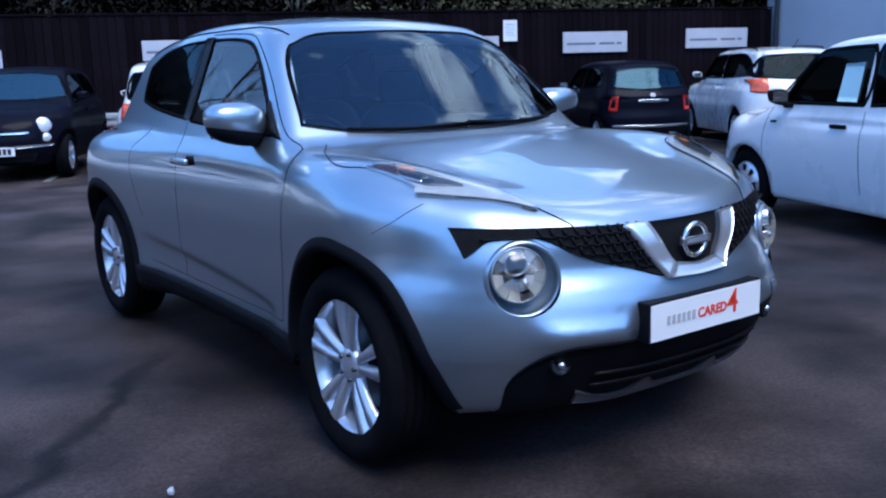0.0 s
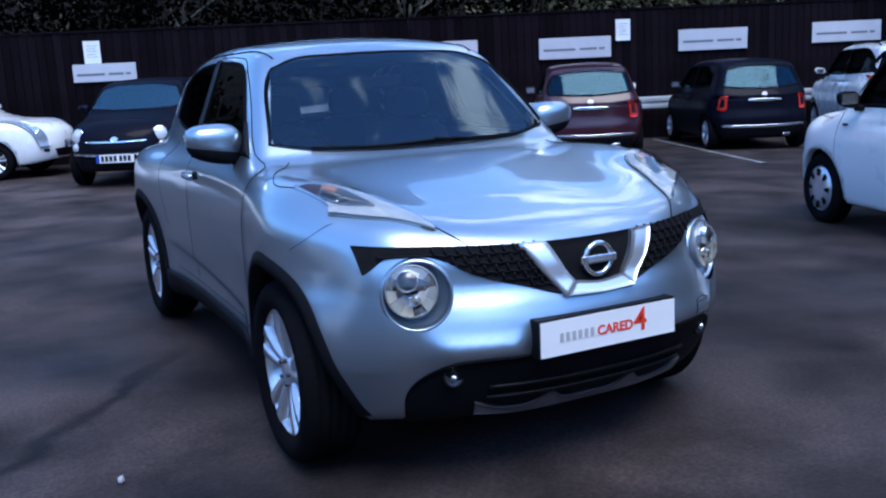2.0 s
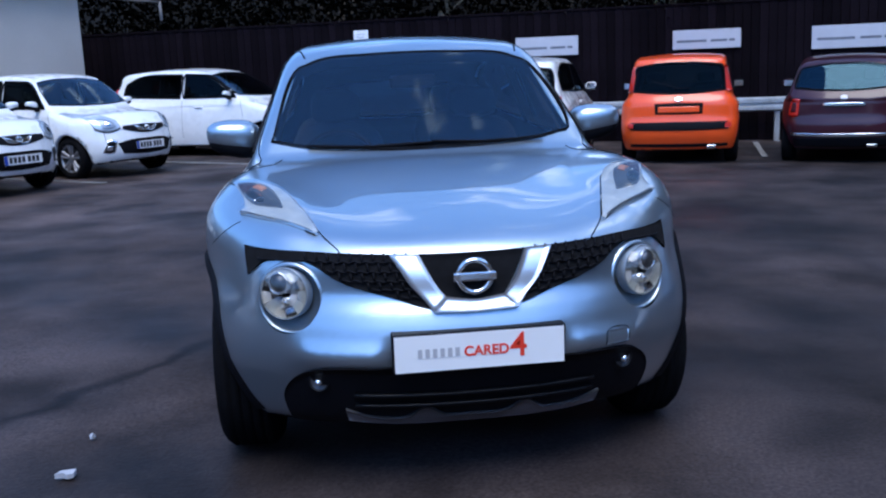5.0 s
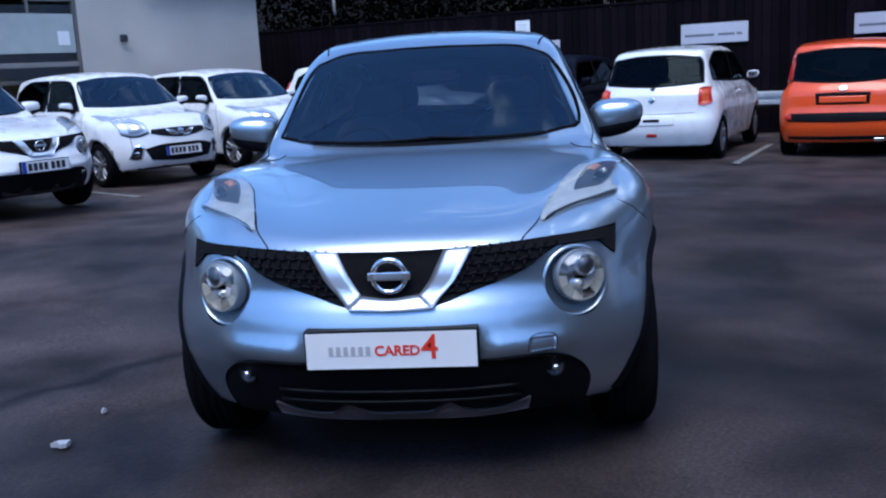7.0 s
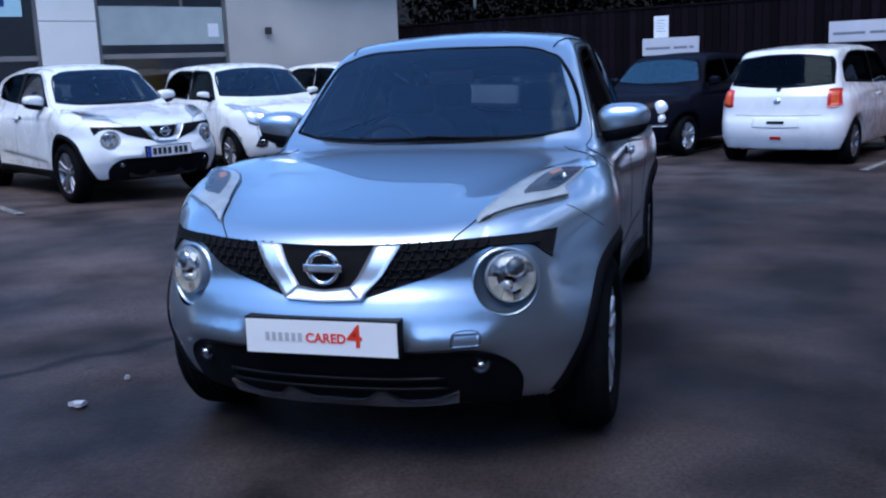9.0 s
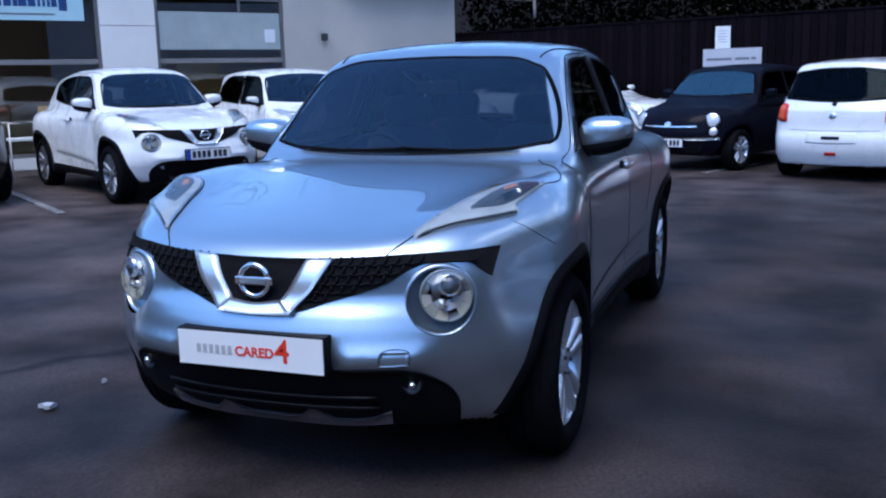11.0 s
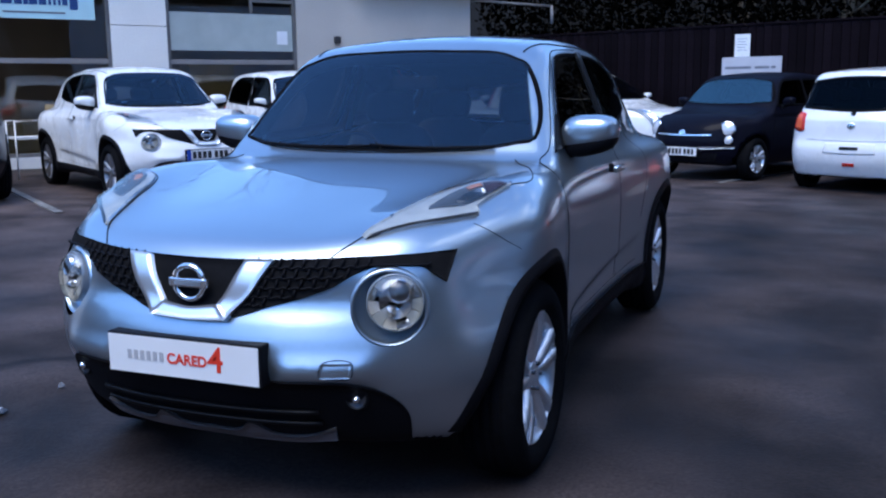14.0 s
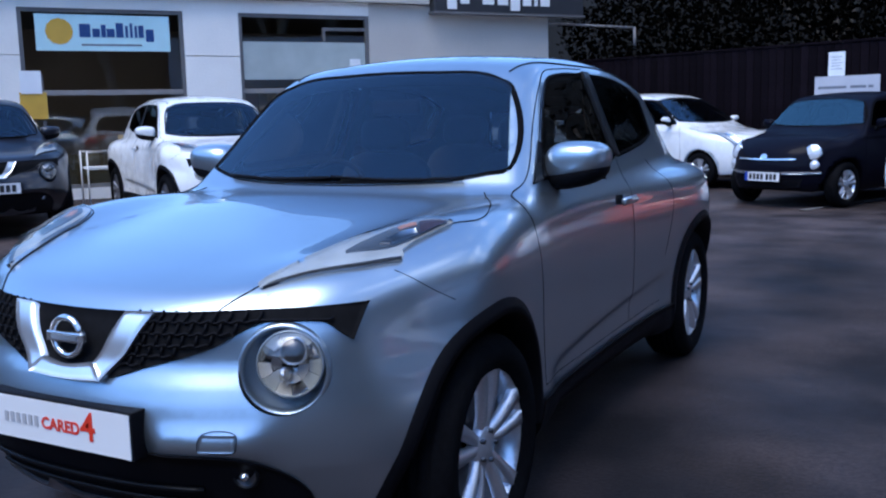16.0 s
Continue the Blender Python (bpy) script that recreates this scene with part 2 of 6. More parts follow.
# ---- car bodies ----
def body_field(s):
    """The body of a car as a field that is negative inside. x across, y to the rear from the front axle, z up."""
    dfront, drear, deck, width, sidez, roof = (spl(s[k], True) for k in ("dfront", "drear", "deck", "width", "sidez", "roof"))

    def f(p):
        x, y, z = np.abs(p[..., 0]), p[..., 1], p[..., 2]
        front = s["yf"] + (s["fc"] + s.get("fcz", 0.0) * np.clip((z - 0.45) / 0.3, 0, 1)) * x ** s["fp"] + dfront(z) - y
        rear = y - (s["yr"] - s["rc"] * x**3 - drear(z))
        side = x - width(y) - sidez(z)
        top = z - deck(y) + s["crown"] * x * x
        if "ridge" in s:
            top = top - s["ridge"](x, y)
        low = smax(smax(front, rear, 0.05), side, s.get("kc", 0.14))
        low = smax(low, top, s.get("kt", 0.09))
        low = smax(low, s["floor"] + 0.12 * np.clip(-y - 0.3, 0, 1) - z, 0.05)
        sl, bl, gs = s["screen"][2], s["back"][2], s["lean"]
        scr = (s["screen"][0] + s["screen"][3] * x * x + (z - s["screen"][1]) * sl - y) / math.hypot(1, sl)
        back = (y - (s["back"][0] - s["back"][3] * x * x - (z - s["back"][1]) * bl)) / math.hypot(1, bl)
        gside = (x - (s["cabin"] - s["taper"] * np.clip(y - s["taper_y"], 0, 9) ** 2 - (z - 1.05) * gs)) / math.hypot(1, gs)
        green = smax(smax(smax(scr, gside, s.get("kp", 0.08)), back, 0.12), z - roof(y) + s["roof_crown"] * x * x, s.get("kr", 0.07))
        green = smax(green, s["screen"][1] - 0.10 - z, 0.03)
        v = smin(low, green, s.get("kb", 0.05))
        if "extra" in s:
            v = s["extra"](v, x, y, z)
        for yc in (0.0, s["wb"]):
            r = np.hypot(y - yc, z - s["hub"])
            v = smax(v, -np.maximum(r - s["arch"], s["arch_in"] - x), 0.012)
        return v

    return f


def gradient(f, p, e=1e-3):
    return np.stack([(f(p + d) - f(p - d)) / (2 * e) for d in np.eye(3) * e], -1)


def settle(f, p, rounds, most):
    for _ in range(rounds):
        v, g = f(p), gradient(f, p)
        step = (v / np.maximum((g * g).sum(-1), 1e-3))[:, None] * g
        long = np.linalg.norm(step, axis=1)[:, None]
        p = p - step * np.minimum(1, most / np.maximum(long, 1e-9))
    return p


def skin(f, lo, hi, h):
    """The surface f = 0 as quads (surface nets), with its vertices drawn onto it."""
    axes = [np.arange(a, b + h, h) for a, b in zip(lo, hi)]
    val = f(np.stack(np.meshgrid(*axes, indexing="ij"), -1))
    inside = val < 0
    n = np.array(val.shape) - 1
    count, total, hits = np.zeros(n, int), np.zeros((*n, 3)), np.zeros(n)
    corner = [(i, j, k) for i in (0, 1) for j in (0, 1) for k in (0, 1)]
    cut = lambda a, c: a[c[0] : c[0] + n[0], c[1] : c[1] + n[1], c[2] : c[2] + n[2]]
    for c in corner:
        count += cut(inside, c)
    for c in corner:
        for ax in range(3):
            if c[ax] == 0:
                d = list(c)
                d[ax] = 1
                a, b = cut(val, c), cut(val, d)
                cross = (a < 0) != (b < 0)
                t = np.where(cross, a / np.where(cross, a - b, 1), 0)
                for q in range(3):
                    total[..., q] += np.where(cross, c[q] + (t if q == ax else 0), 0)
                hits += cross
    live = (count > 0) & (count < 8)
    index = -np.ones(n, int)
    index[live] = np.arange(live.sum())
    cell = np.argwhere(live)
    p = (cell + total[live] / hits[live][:, None]) * h + np.array([a[0] for a in axes])
    quads = []
    for ax in range(3):
        o1, o2 = [q for q in range(3) if q != ax]
        a = np.take(inside, range(n[ax]), ax)
        b = np.take(inside, range(1, n[ax] + 1), ax)
        at = np.argwhere(a != b)
        ok = (at[:, o1] > 0) & (at[:, o2] > 0) & (at[:, o1] < n[o1]) & (at[:, o2] < n[o2])
        at = at[ok]
        flip = a[tuple(at.T)]
        if ax == 1:
            flip = ~flip
        ring = []
        for u, v in ((1, 1), (0, 1), (0, 0), (1, 0)):
            c = at.copy()
            c[:, o1] -= u
            c[:, o2] -= v
            ring.append(index[tuple(c.T)])
        q = np.stack(ring, 1)
        q[~flip] = q[~flip][:, ::-1]
        quads.append(q)
    quads = np.concatenate(quads)
    quads = quads[(quads >= 0).all(1)]
    return settle(f, p, 4, h * 0.6), quads


def cast(f, start, way, far=4.5, steps=80):
    """Where rays first meet the body; a ray that passes by ends where it comes nearest."""
    way = np.asarray(way, float)
    t = np.linspace(0, far, steps)
    v = f(start[:, None] + t[None, :, None] * way)
    hit = (v < 0).any(1)
    k = np.where(hit, (v < 0).argmax(1), v.argmin(1))
    a, b = t[np.maximum(k - 1, 0)], t[k]
    for _ in range(22):
        m = (a + b) / 2
        ins = f(start + m[:, None] * way) < 0
        b, a = np.where(ins, m, b), np.where(ins, a, m)
    return start + np.where(hit, b, t[k])[:, None] * way


def onto(f, uv, view, off):
    """Lays 2D points onto the body: front and rear views take (x, z), the top view (x, y), the sides (y, z)."""
    uv = np.asarray(uv, float).reshape(-1, 2)
    o = np.zeros(len(uv))
    start, way = {
        "front": (np.c_[uv[:, 0], o - 1.6, uv[:, 1]], (0, 1, 0)),
        "rear": (np.c_[uv[:, 0], o + 4.9, uv[:, 1]], (0, -1, 0)),
        "top": (np.c_[uv, o + 2.2], (0, 0, -1)),
        "left": (np.c_[o + 1.6, uv], (-1, 0, 0)),
        "right": (np.c_[o - 1.6, uv], (1, 0, 0)),
    }[view]
    p = cast(f, start, way)
    g = gradient(f, p)
    g /= np.linalg.norm(g, axis=1)[:, None] + 1e-9
    return p + off * g, g


def sheet(f, a, b, view, n, m, off, thick, crisp=False):
    """A panel that follows the body between the outlines a and b, with turned-in edges, rounded or crisp."""
    a, b = curve(a, n), curve(b, n)
    uv = a[:, None] + np.linspace(0, 1, m)[None, :, None] * (b - a)[:, None]
    p, g = onto(f, uv, view, off)
    fs = [(i * m + j, i * m + j + 1, (i + 1) * m + j + 1, (i + 1) * m + j) for i in range(n - 1) for j in range(m - 1)]
    q = p[fs[len(fs) // 2], :]
    if np.cross(q[1] - q[0], q[2] - q[0]) @ g[fs[len(fs) // 2][0]] < 0:
        fs = [t[::-1] for t in fs]
    ring = [i * m for i in range(n)] + [(n - 1) * m + j for j in range(1, m)] + [i * m + m - 1 for i in range(n - 2, -1, -1)] + [j for j in range(m - 2, 0, -1)]
    base, k = len(p), len(ring)
    rim = [base + k + i for i in range(k)] if crisp else ring
    p = np.r_[p, p[ring] - thick * g[ring], p[ring] if crisp else p[:0]]
    fs += [(rim[i], rim[(i + 1) % k], base + (i + 1) % k, base + i) for i in range(k)]
    return p, fs


def band(f, outline, view, width, off, n=90, closed=True, deep=0.0):
    """A flat strip of that width along the inside of an outline (or along an open line), laid onto the body."""
    o = np.array(outline, float)
    c = curve(np.r_[o, o[:1]], n + 1)[:-1] if closed else curve(o, n)
    t = (np.roll(c, -1, 0) - np.roll(c, 1, 0)) if closed else np.gradient(c, axis=0)
    t /= np.linalg.norm(t, axis=1)[:, None] + 1e-9
    inw = np.c_[-t[:, 1], t[:, 0]]
    if closed:
        area = (c[:, 0] * np.roll(c[:, 1], -1) - np.roll(c[:, 0], -1) * c[:, 1]).sum()
        inw *= np.sign(area)
    rows = [c - inw * width * 0.15, c + inw * width * 0.4, c + inw * width]
    ps = [onto(f, r, view, o2)[0] for r, o2 in zip(rows, (off * 0.1, off, off * 0.1))]
    if deep:
        ps.append(onto(f, rows[-1], view, -deep)[0])
    k = len(c)
    p = np.concatenate(ps)
    fs = [(i + r * k, (i + 1) % k + r * k, (i + 1) % k + (r + 1) * k, i + (r + 1) * k) for r in range(len(ps) - 1) for i in range(k if closed else k - 1)]
    return p, fs


def in_poly(poly, uv):
    poly = np.asarray(poly)
    ins = np.zeros(len(uv), bool)
    for (x0, y0), (x1, y1) in zip(poly, np.roll(poly, -1, 0)):
        c = (y0 > uv[:, 1]) != (y1 > uv[:, 1])
        ins ^= c & (uv[:, 0] < (x1 - x0) * (uv[:, 1] - y0) / (y1 - y0 + 1e-12) + x0)
    return ins


def shrunk(poly, w):
    c = np.asarray(poly, float)
    t = np.roll(c, -1, 0) - np.roll(c, 1, 0)
    t /= np.linalg.norm(t, axis=1)[:, None] + 1e-9
    area = (c[:, 0] * np.roll(c[:, 1], -1) - np.roll(c[:, 0], -1) * c[:, 1]).sum()
    return c + np.c_[-t[:, 1], t[:, 0]] * np.sign(area) * w


SKINS = {}


def wheel(parent, x, y, r, rim_r, spokes, mat, wide=0.2, double=True, cover=False):
    """A wheel whose outer face looks along the sign of x: tyre, rim, spokes, hub."""
    sg = 1 if x > 0 else -1
    w = new("wheel")
    w.parent = parent
    w.matrix_local = Matrix.Translation((x, y, r)) @ (Matrix.Identity(4) if sg > 0 else Matrix.Rotation(math.pi, 4, "Z"))
    h = wide / 2
    key = ("wheel", r, rim_r, spokes, wide, mat.name, cover)
    if key in SKINS:
        for nm, me in SKINS[key]:
            o = new(nm, me)
            o.parent = w
        return w
    made = []
    prof = [(-h * 0.75, rim_r * 0.96), (-h, rim_r + 0.02), (-h * 1.02, rim_r + 0.06), (-h * 0.9, r - 0.02), (-h * 0.7, r - 0.003)]
    for k in range(5):
        c = -h * 0.62 + k * h * 0.31
        prof += [(c - 0.008, r), (c + 0.016, r), (c + 0.018, r - 0.005), (c + 0.022, r - 0.005)] if k < 4 else [(c, r)]
    prof += [(h * 0.7, r - 0.003), (h * 0.9, r - 0.02), (h * 1.02, rim_r + 0.06), (h, rim_r + 0.02), (h * 0.8, rim_r * 0.97)]
    made.append(mk("tyre", *lathe(prof, 48), RUBBER, w))
    made.append(mk("rim", *lathe([(-h * 0.8, rim_r * 0.9), (-h * 0.4, rim_r * 0.86), (h * 0.55, rim_r * 0.90), (h * 0.78, rim_r * 0.97), (h * 0.86, rim_r * 1.01), (h * 0.84, rim_r * 1.03)], 48), mat, w))
    made.append(mk("brake_disc", *lathe([(-0.01, 0.04), (-0.01, rim_r * 0.66), (0.012, rim_r * 0.66), (0.012, 0.04)], 32), DARK_ALLOY, w))
    made.append(mk("back_plate", *lathe([(-h * 0.3, 0.001), (-h * 0.3, rim_r * 0.9)], 24), LINER, w))
    if cover:
        made.append(mk("wheel_cover", *lathe([(h * 0.55, rim_r * 0.97), (h * 0.9, rim_r * 0.9), (h * 1.0, rim_r * 0.5), (h * 1.05, rim_r * 0.2), (h * 1.02, 0.001)], 32), mat, w))
        for k in range(8):
            a = 2 * math.pi * k / 8
            q = [(h * 0.99, math.cos(a + d) * rim_r * e, math.sin(a + d) * rim_r * e) for d, e in ((-0.13, 0.85), (0.13, 0.85), (0.1, 0.55), (-0.1, 0.55))]
            q2 = [(u + 0.012, v, z) for u, v, z in q]
            made.append(mk("vent_slot", q + q2, [(0, 1, 2, 3), (7, 6, 5, 4), (0, 4, 5, 1), (1, 5, 6, 2), (2, 6, 7, 3), (3, 7, 4, 0)], PLASTIC, w, smooth=False))
    else:
        for k in range(spokes):
            for e in ((-1, 1) if double else (0,)):
                a = 2 * math.pi * k / spokes + 0.3
                rows = []
                for q, (rr, ww, xx) in enumerate(((0.040, 0.024, h * 0.62), (rim_r * 0.45, 0.021, h * 0.76), (rim_r * 0.75, 0.025, h * 0.83), (rim_r * 0.98, 0.036, h * 0.83))):
                    t = a + e * (0.33 - 0.01 * q) * (0.64 if double else 0) * (1.0 if q else 0.8)
                    c, s = math.cos(t), math.sin(t)
                    for du, dx in ((-1, -0.028), (-0.75, 0.0), (0.75, 0.0), (1, -0.028)):
                        rows.append((xx + dx, c * rr - s * du * ww * 0.8, s * rr + c * du * ww * 0.8))
                fs = [(4 * i + j, 4 * i + 4 + j, 4 * i + 5 + j, 4 * i + 1 + j) for i in range(3) for j in range(3)]
                made.append(mk("spoke", rows, fs, mat, w))
        made.append(mk("hub_cap", *lathe([(h * 0.4, 0.064), (h * 0.62, 0.062), (h * 0.68, 0.054), (h * 0.74, 0.030), (h * 0.75, 0.001)], 24), mat, w))
        for k in range(5):
            a = 2 * math.pi * k / 5
            v, fs = lathe([(h * 0.6, 0.008), (h * 0.8, 0.008), (h * 0.81, 0.001)], 8)
            made.append(mk("wheel_nut", v + np.array([0, math.cos(a) * 0.046, math.sin(a) * 0.046]), fs, DARK_ALLOY, w))
    SKINS[key] = [(o.name.split(".")[0], o.data) for o in made]
    return w


def plate(parent, centre, way, w=0.52, h=0.111, bars=7, rear=False):
    """A number plate whose characters are plain bars."""
    p = new("number_plate")
    p.parent = parent
    d = Vector(way).normalized()
    side = Vector((0, 0, 1)).cross(d).normalized()
    m = Matrix((side, d.cross(side), d)).transposed().to_4x4()
    p.matrix_local = Matrix.Translation(centre) @ m
    boxed("surround", -w / 2 - 0.008, w / 2 + 0.008, -h / 2 - 0.008, h / 2 + 0.008, -0.035, 0.0, PLASTIC, p, bevel=0.003)
    boxed("plate_face", -w / 2, w / 2, -h / 2, h / 2, 0.001, 0.004, PLATE_WHITE, p)
    if bars:
        boxed("blue_band", -w / 2, -w / 2 + 0.045, -h / 2, h / 2, 0.0045, 0.0065, PLATE_BLUE, p)
        for k in range(bars):
            x = -w / 2 + 0.065 + k * 0.058 + (0.02 if k > 3 else 0)
            boxed("character_bar", x, x + 0.042, -0.038, 0.038, 0.0045, 0.0065, PLATE_INK, p)
    return p


def car(model, s, m, paint, label, category="car", group="", res=0.035, wheel_mat=None, spokes=5, cover=False, double=True):
    """A car: shell, linings, glass, seals, wheels, mirrors, seats. Lamps and grilles come from the model's own function."""
    f = body_field(s)
    root = thing(model, m, label, category, group)
    key = (model, res)
    wins = s["windows"]
    outlines = []
    for nm, view, a, b, mat in wins:
        poly = np.r_[curve(a, 24), curve(b, 24)[::-1]]
        outlines.append((nm, view, poly, a, b, mat))
    if key not in SKINS:
        p, q = skin(f, (-1.0, s["yf"] - 0.1, 0.12), (1.0, s["yr"] + 0.1, 1.72), res)
        c, g = p[q].mean(1), gradient(f, p[q].mean(1))
        g /= np.linalg.norm(g, axis=1)[:, None] + 1e-9
        hole = np.zeros(len(q), bool)
        for nm, view, poly, *_ in outlines:
            small = shrunk(poly, 0.004)
            if view in ("front", "rear"):
                gap = in_poly(small, c[:, [0, 2]]) & (g[:, 1] * (-1 if view == "front" else 1) > 0.15) & (c[:, 2] > 0.9)
            else:
                gap = in_poly(small, c[:, [1, 2]]) & (np.abs(g[:, 0]) > 0.4)
            hole |= gap
            # draw the rim of the opening onto its outline
            rim = np.intersect1d(np.unique(q[gap]), np.unique(q[~gap]))
            ends = np.roll(small, -1, 0)
            dense = np.concatenate([small + (ends - small) * u for u in (0.0, 0.25, 0.5, 0.75)])
            for v in ("left", "right") if view == "side" else (view,):
                pick = rim[p[rim, 0] * (1 if v == "left" else -1) > 0] if view == "side" else rim
                at = p[pick][:, [1, 2] if view == "side" else [0, 2]]
                near_ = dense[((at[:, None] - dense[None]) ** 2).sum(2).argmin(1)]
                p[pick] = onto(f, near_, v, 0.0)[0]
        for x, z, r in s.get("cuts", ()):
            for sg in (-1, 1):
                at, way = (a[0] for a in onto(f, [(x * sg, z)], "front", 0.0))
                cut = np.linalg.norm(c - at, axis=1) < r
                rim = np.intersect1d(np.unique(q[cut]), np.unique(q[~cut]))
                v = p[rim] - at
                ax = (v @ way)[:, None] * way
                rad = v - ax
                p[rim] = settle(f, at + ax + rad / np.linalg.norm(rad, axis=1)[:, None] * r, 3, 0.01)
                hole |= cut
        dark = np.zeros(len(q), bool)
        for yc in (0.0, s["wb"]):
            dark |= (np.hypot(c[:, 1] - yc, c[:, 2] - s["hub"]) < s["arch"] + 0.01) & (np.abs(c[:, 0]) < s["width"][2][1] + 0.02)
        dark |= (g[:, 2] < -0.75) & (c[:, 2] < s["floor"] + 0.2)
        gp = gradient(f, p)
        gp /= np.linalg.norm(gp, axis=1)[:, None] + 1e-9
        SKINS[key] = (p, q, hole, dark, gp)
    p, q, hole, dark, gp = SKINS[key]

    def some(name, mask, mat, pts, normals=None):
        used, back = np.unique(q[mask], return_inverse=True)
        ob = mk(name, pts[used], back.reshape(-1, 4), mat, root)
        if normals is not None:
            ob.data.normals_split_custom_set_from_vertices([tuple(map(float, v)) for v in normals[used]])
        return ob

    some("body_shell", ~hole & ~dark, paint, p, gp)
    some("arch_liner", dark, LINER, p)
    some("cabin_lining", ~hole & ~dark & (p[q].mean(1)[:, 2] > 0.6), LINING, p - gp * 0.05)
    for nm, view, poly, a, b, mat in outlines:
        views = ["left", "right"] if view == "side" else [view]
        for v in views:
            win = mk(nm, *sheet(f, a, b, v, 36, 14, 0.005, 0.004, True), mat, root)
            win.visible_shadow = False
            if v == "front":
                bp, bf = band(f, poly, v, 0.014, 0.003)
                mk("frit_border", bp, bf, SEAL, win)
            bp, bf = band(f, poly, v, s.get("seal", 0.03) * (0.6 if v == "front" else 1.0), 0.011, deep=0.05)
            mk("window_seal", bp, bf, SEAL, win)
    r, wt = s["hub"], s.get("tyre", 0.195)
    tx = s["width"][2][1] - wt / 2 - 0.012 + s.get("track", 0.0)
    for y in (0.0, s["wb"]):
        for x in (-tx, tx):
            wheel(root, x, y, r, s["rim"], spokes, wheel_mat or ALLOY, wt, double, cover)
    for sg in (-1, 1):
        for y, back in ((s["seat_y"], 0), (s["seat_y"] + 0.85, 1)):
            seat = new("seat")
            seat.parent = root
            seat.matrix_local = Matrix.Translation((0.36 * sg, y, 0.42))
            for nm, dims, z, t in (("seat_base", (0.26, 0.27, 0.08), 0.08, 0), ("seat_back", (0.25, 0.07, 0.30), 0.42, -14), ("headrest", (0.13, 0.045, 0.08), 0.80, -14)):
                bm = bmesh.new()
                bmesh.ops.create_uvsphere(bm, u_segments=16, v_segments=10, radius=1)
                for v in bm.verts:
                    v.co = Vector([math.copysign(abs(c) ** 0.55, c) * d for c, d in zip(v.co, dims)])
                o = part(nm, bm, SEATCLOTH, seat, smooth=True)
                o.matrix_local = pose(0, 0.24 if t else 0, z, t, 0, 0) @ pose(0, 0.05 if nm == "headrest" else 0, 0)
    sy, sz = s["screen"][0], s["screen"][1]
    bm = bmesh.new()
    box(bm, -0.66, 0.66, sy - 0.02, sy + 0.42, sz - 0.3, sz - 0.06, 0.05)
    part("dashboard", bm, LINING, root, smooth=True)
    ang = np.arange(32) * 2 * np.pi / 32
    ring = np.c_[np.cos(ang) * 0.18, np.sin(ang) * 0.18, ang * 0]
    v, fs = tube(ring, 0.014, 6, True)
    st = mk("steering_wheel", v, fs, PLASTIC, root)
    st.matrix_local = pose(-0.36, sy + 0.55, sz - 0.10, 62, 0, 0)
    mx, my, mz = s["mirror"]
    ms = s.get("mirror_size", 1.0)
    for sg in (-1, 1):
        mir = new("door_mirror")
        mir.parent = root
        for nm, mat, dims, cut in (("mirror_cap", s.get("mirror_mat", paint), np.array((0.112, 0.085, 0.078)) * ms, 0), ("mirror_base", PLASTIC, np.array((0.106, 0.080, 0.080)) * ms, 1)):
            bm = bmesh.new()
            bmesh.ops.create_uvsphere(bm, u_segments=28, v_segments=16, radius=1)
            for vv in bm.verts:
                x, y, z = (math.copysign(abs(c) ** 0.72, c) for c in vv.co)
                taper = 0.86 + 0.14 * -x * sg
                vv.co = (mx * sg + dims[0] * x, my + dims[1] * min(y, 0.35), mz + dims[2] * z * taper - (0.018 if cut else -0.004) + 0.012 * x * sg)
            part(nm, bm, mat, mir, smooth=True)
        boxed("mirror_arm", *sorted((sg * (mx - 0.20), sg * (mx - 0.06))), my - 0.03, my + 0.04, mz - 0.10, mz - 0.055, PLASTIC, mir, bevel=0.012)
        boxed("mirror_glass", *sorted((sg * (mx - 0.085 * ms), sg * (mx + 0.085 * ms))), my + 0.030 * ms, my + 0.030 * ms + 0.004, mz - 0.06 * ms, mz + 0.05 * ms, CHROME, mir)
    if "trim" not in s:
        for sg, v in ((1, "left"), (-1, "right")):
            for yc in (0.0, s["wb"]):
                a = np.linspace(-0.25, math.pi + 0.25, 34)
                mid, rim_in = [np.c_[yc + q * np.cos(a), s["hub"] + q * np.sin(a)] for q in (s["arch"] + 0.022, s["arch"] - 0.004)]
                q1 = onto(f, mid, v, 0.005)[0]
                lip = q1.copy()
                lip[:, 1:] = rim_in
                inn = lip.copy()
                inn[:, 0] -= sg * 0.06
                k = len(a)
                fs = [(i + r * k, i + 1 + r * k, i + 1 + (r + 1) * k, i + (r + 1) * k) for r in range(2) for i in range(k - 1)]
                mk("arch_lip", np.concatenate([q1, lip, inn]), fs if sg > 0 else [t[::-1] for t in fs], s.get("lip_mat", paint), root)
    for y in s.get("handles", ()):
        for sg, v in ((1, "left"), (-1, "right")):
            pp, g = onto(f, [[y, s["handle_z"]]], v, 0.022)
            bm = bmesh.new()
            box(bm, pp[0][0] - 0.012, pp[0][0] + 0.012, y - 0.09, y + 0.09, s["handle_z"] - 0.016, s["handle_z"] + 0.016, 0.009)
            part("door_handle", bm, s.get("handle_mat", paint), root, smooth=True)
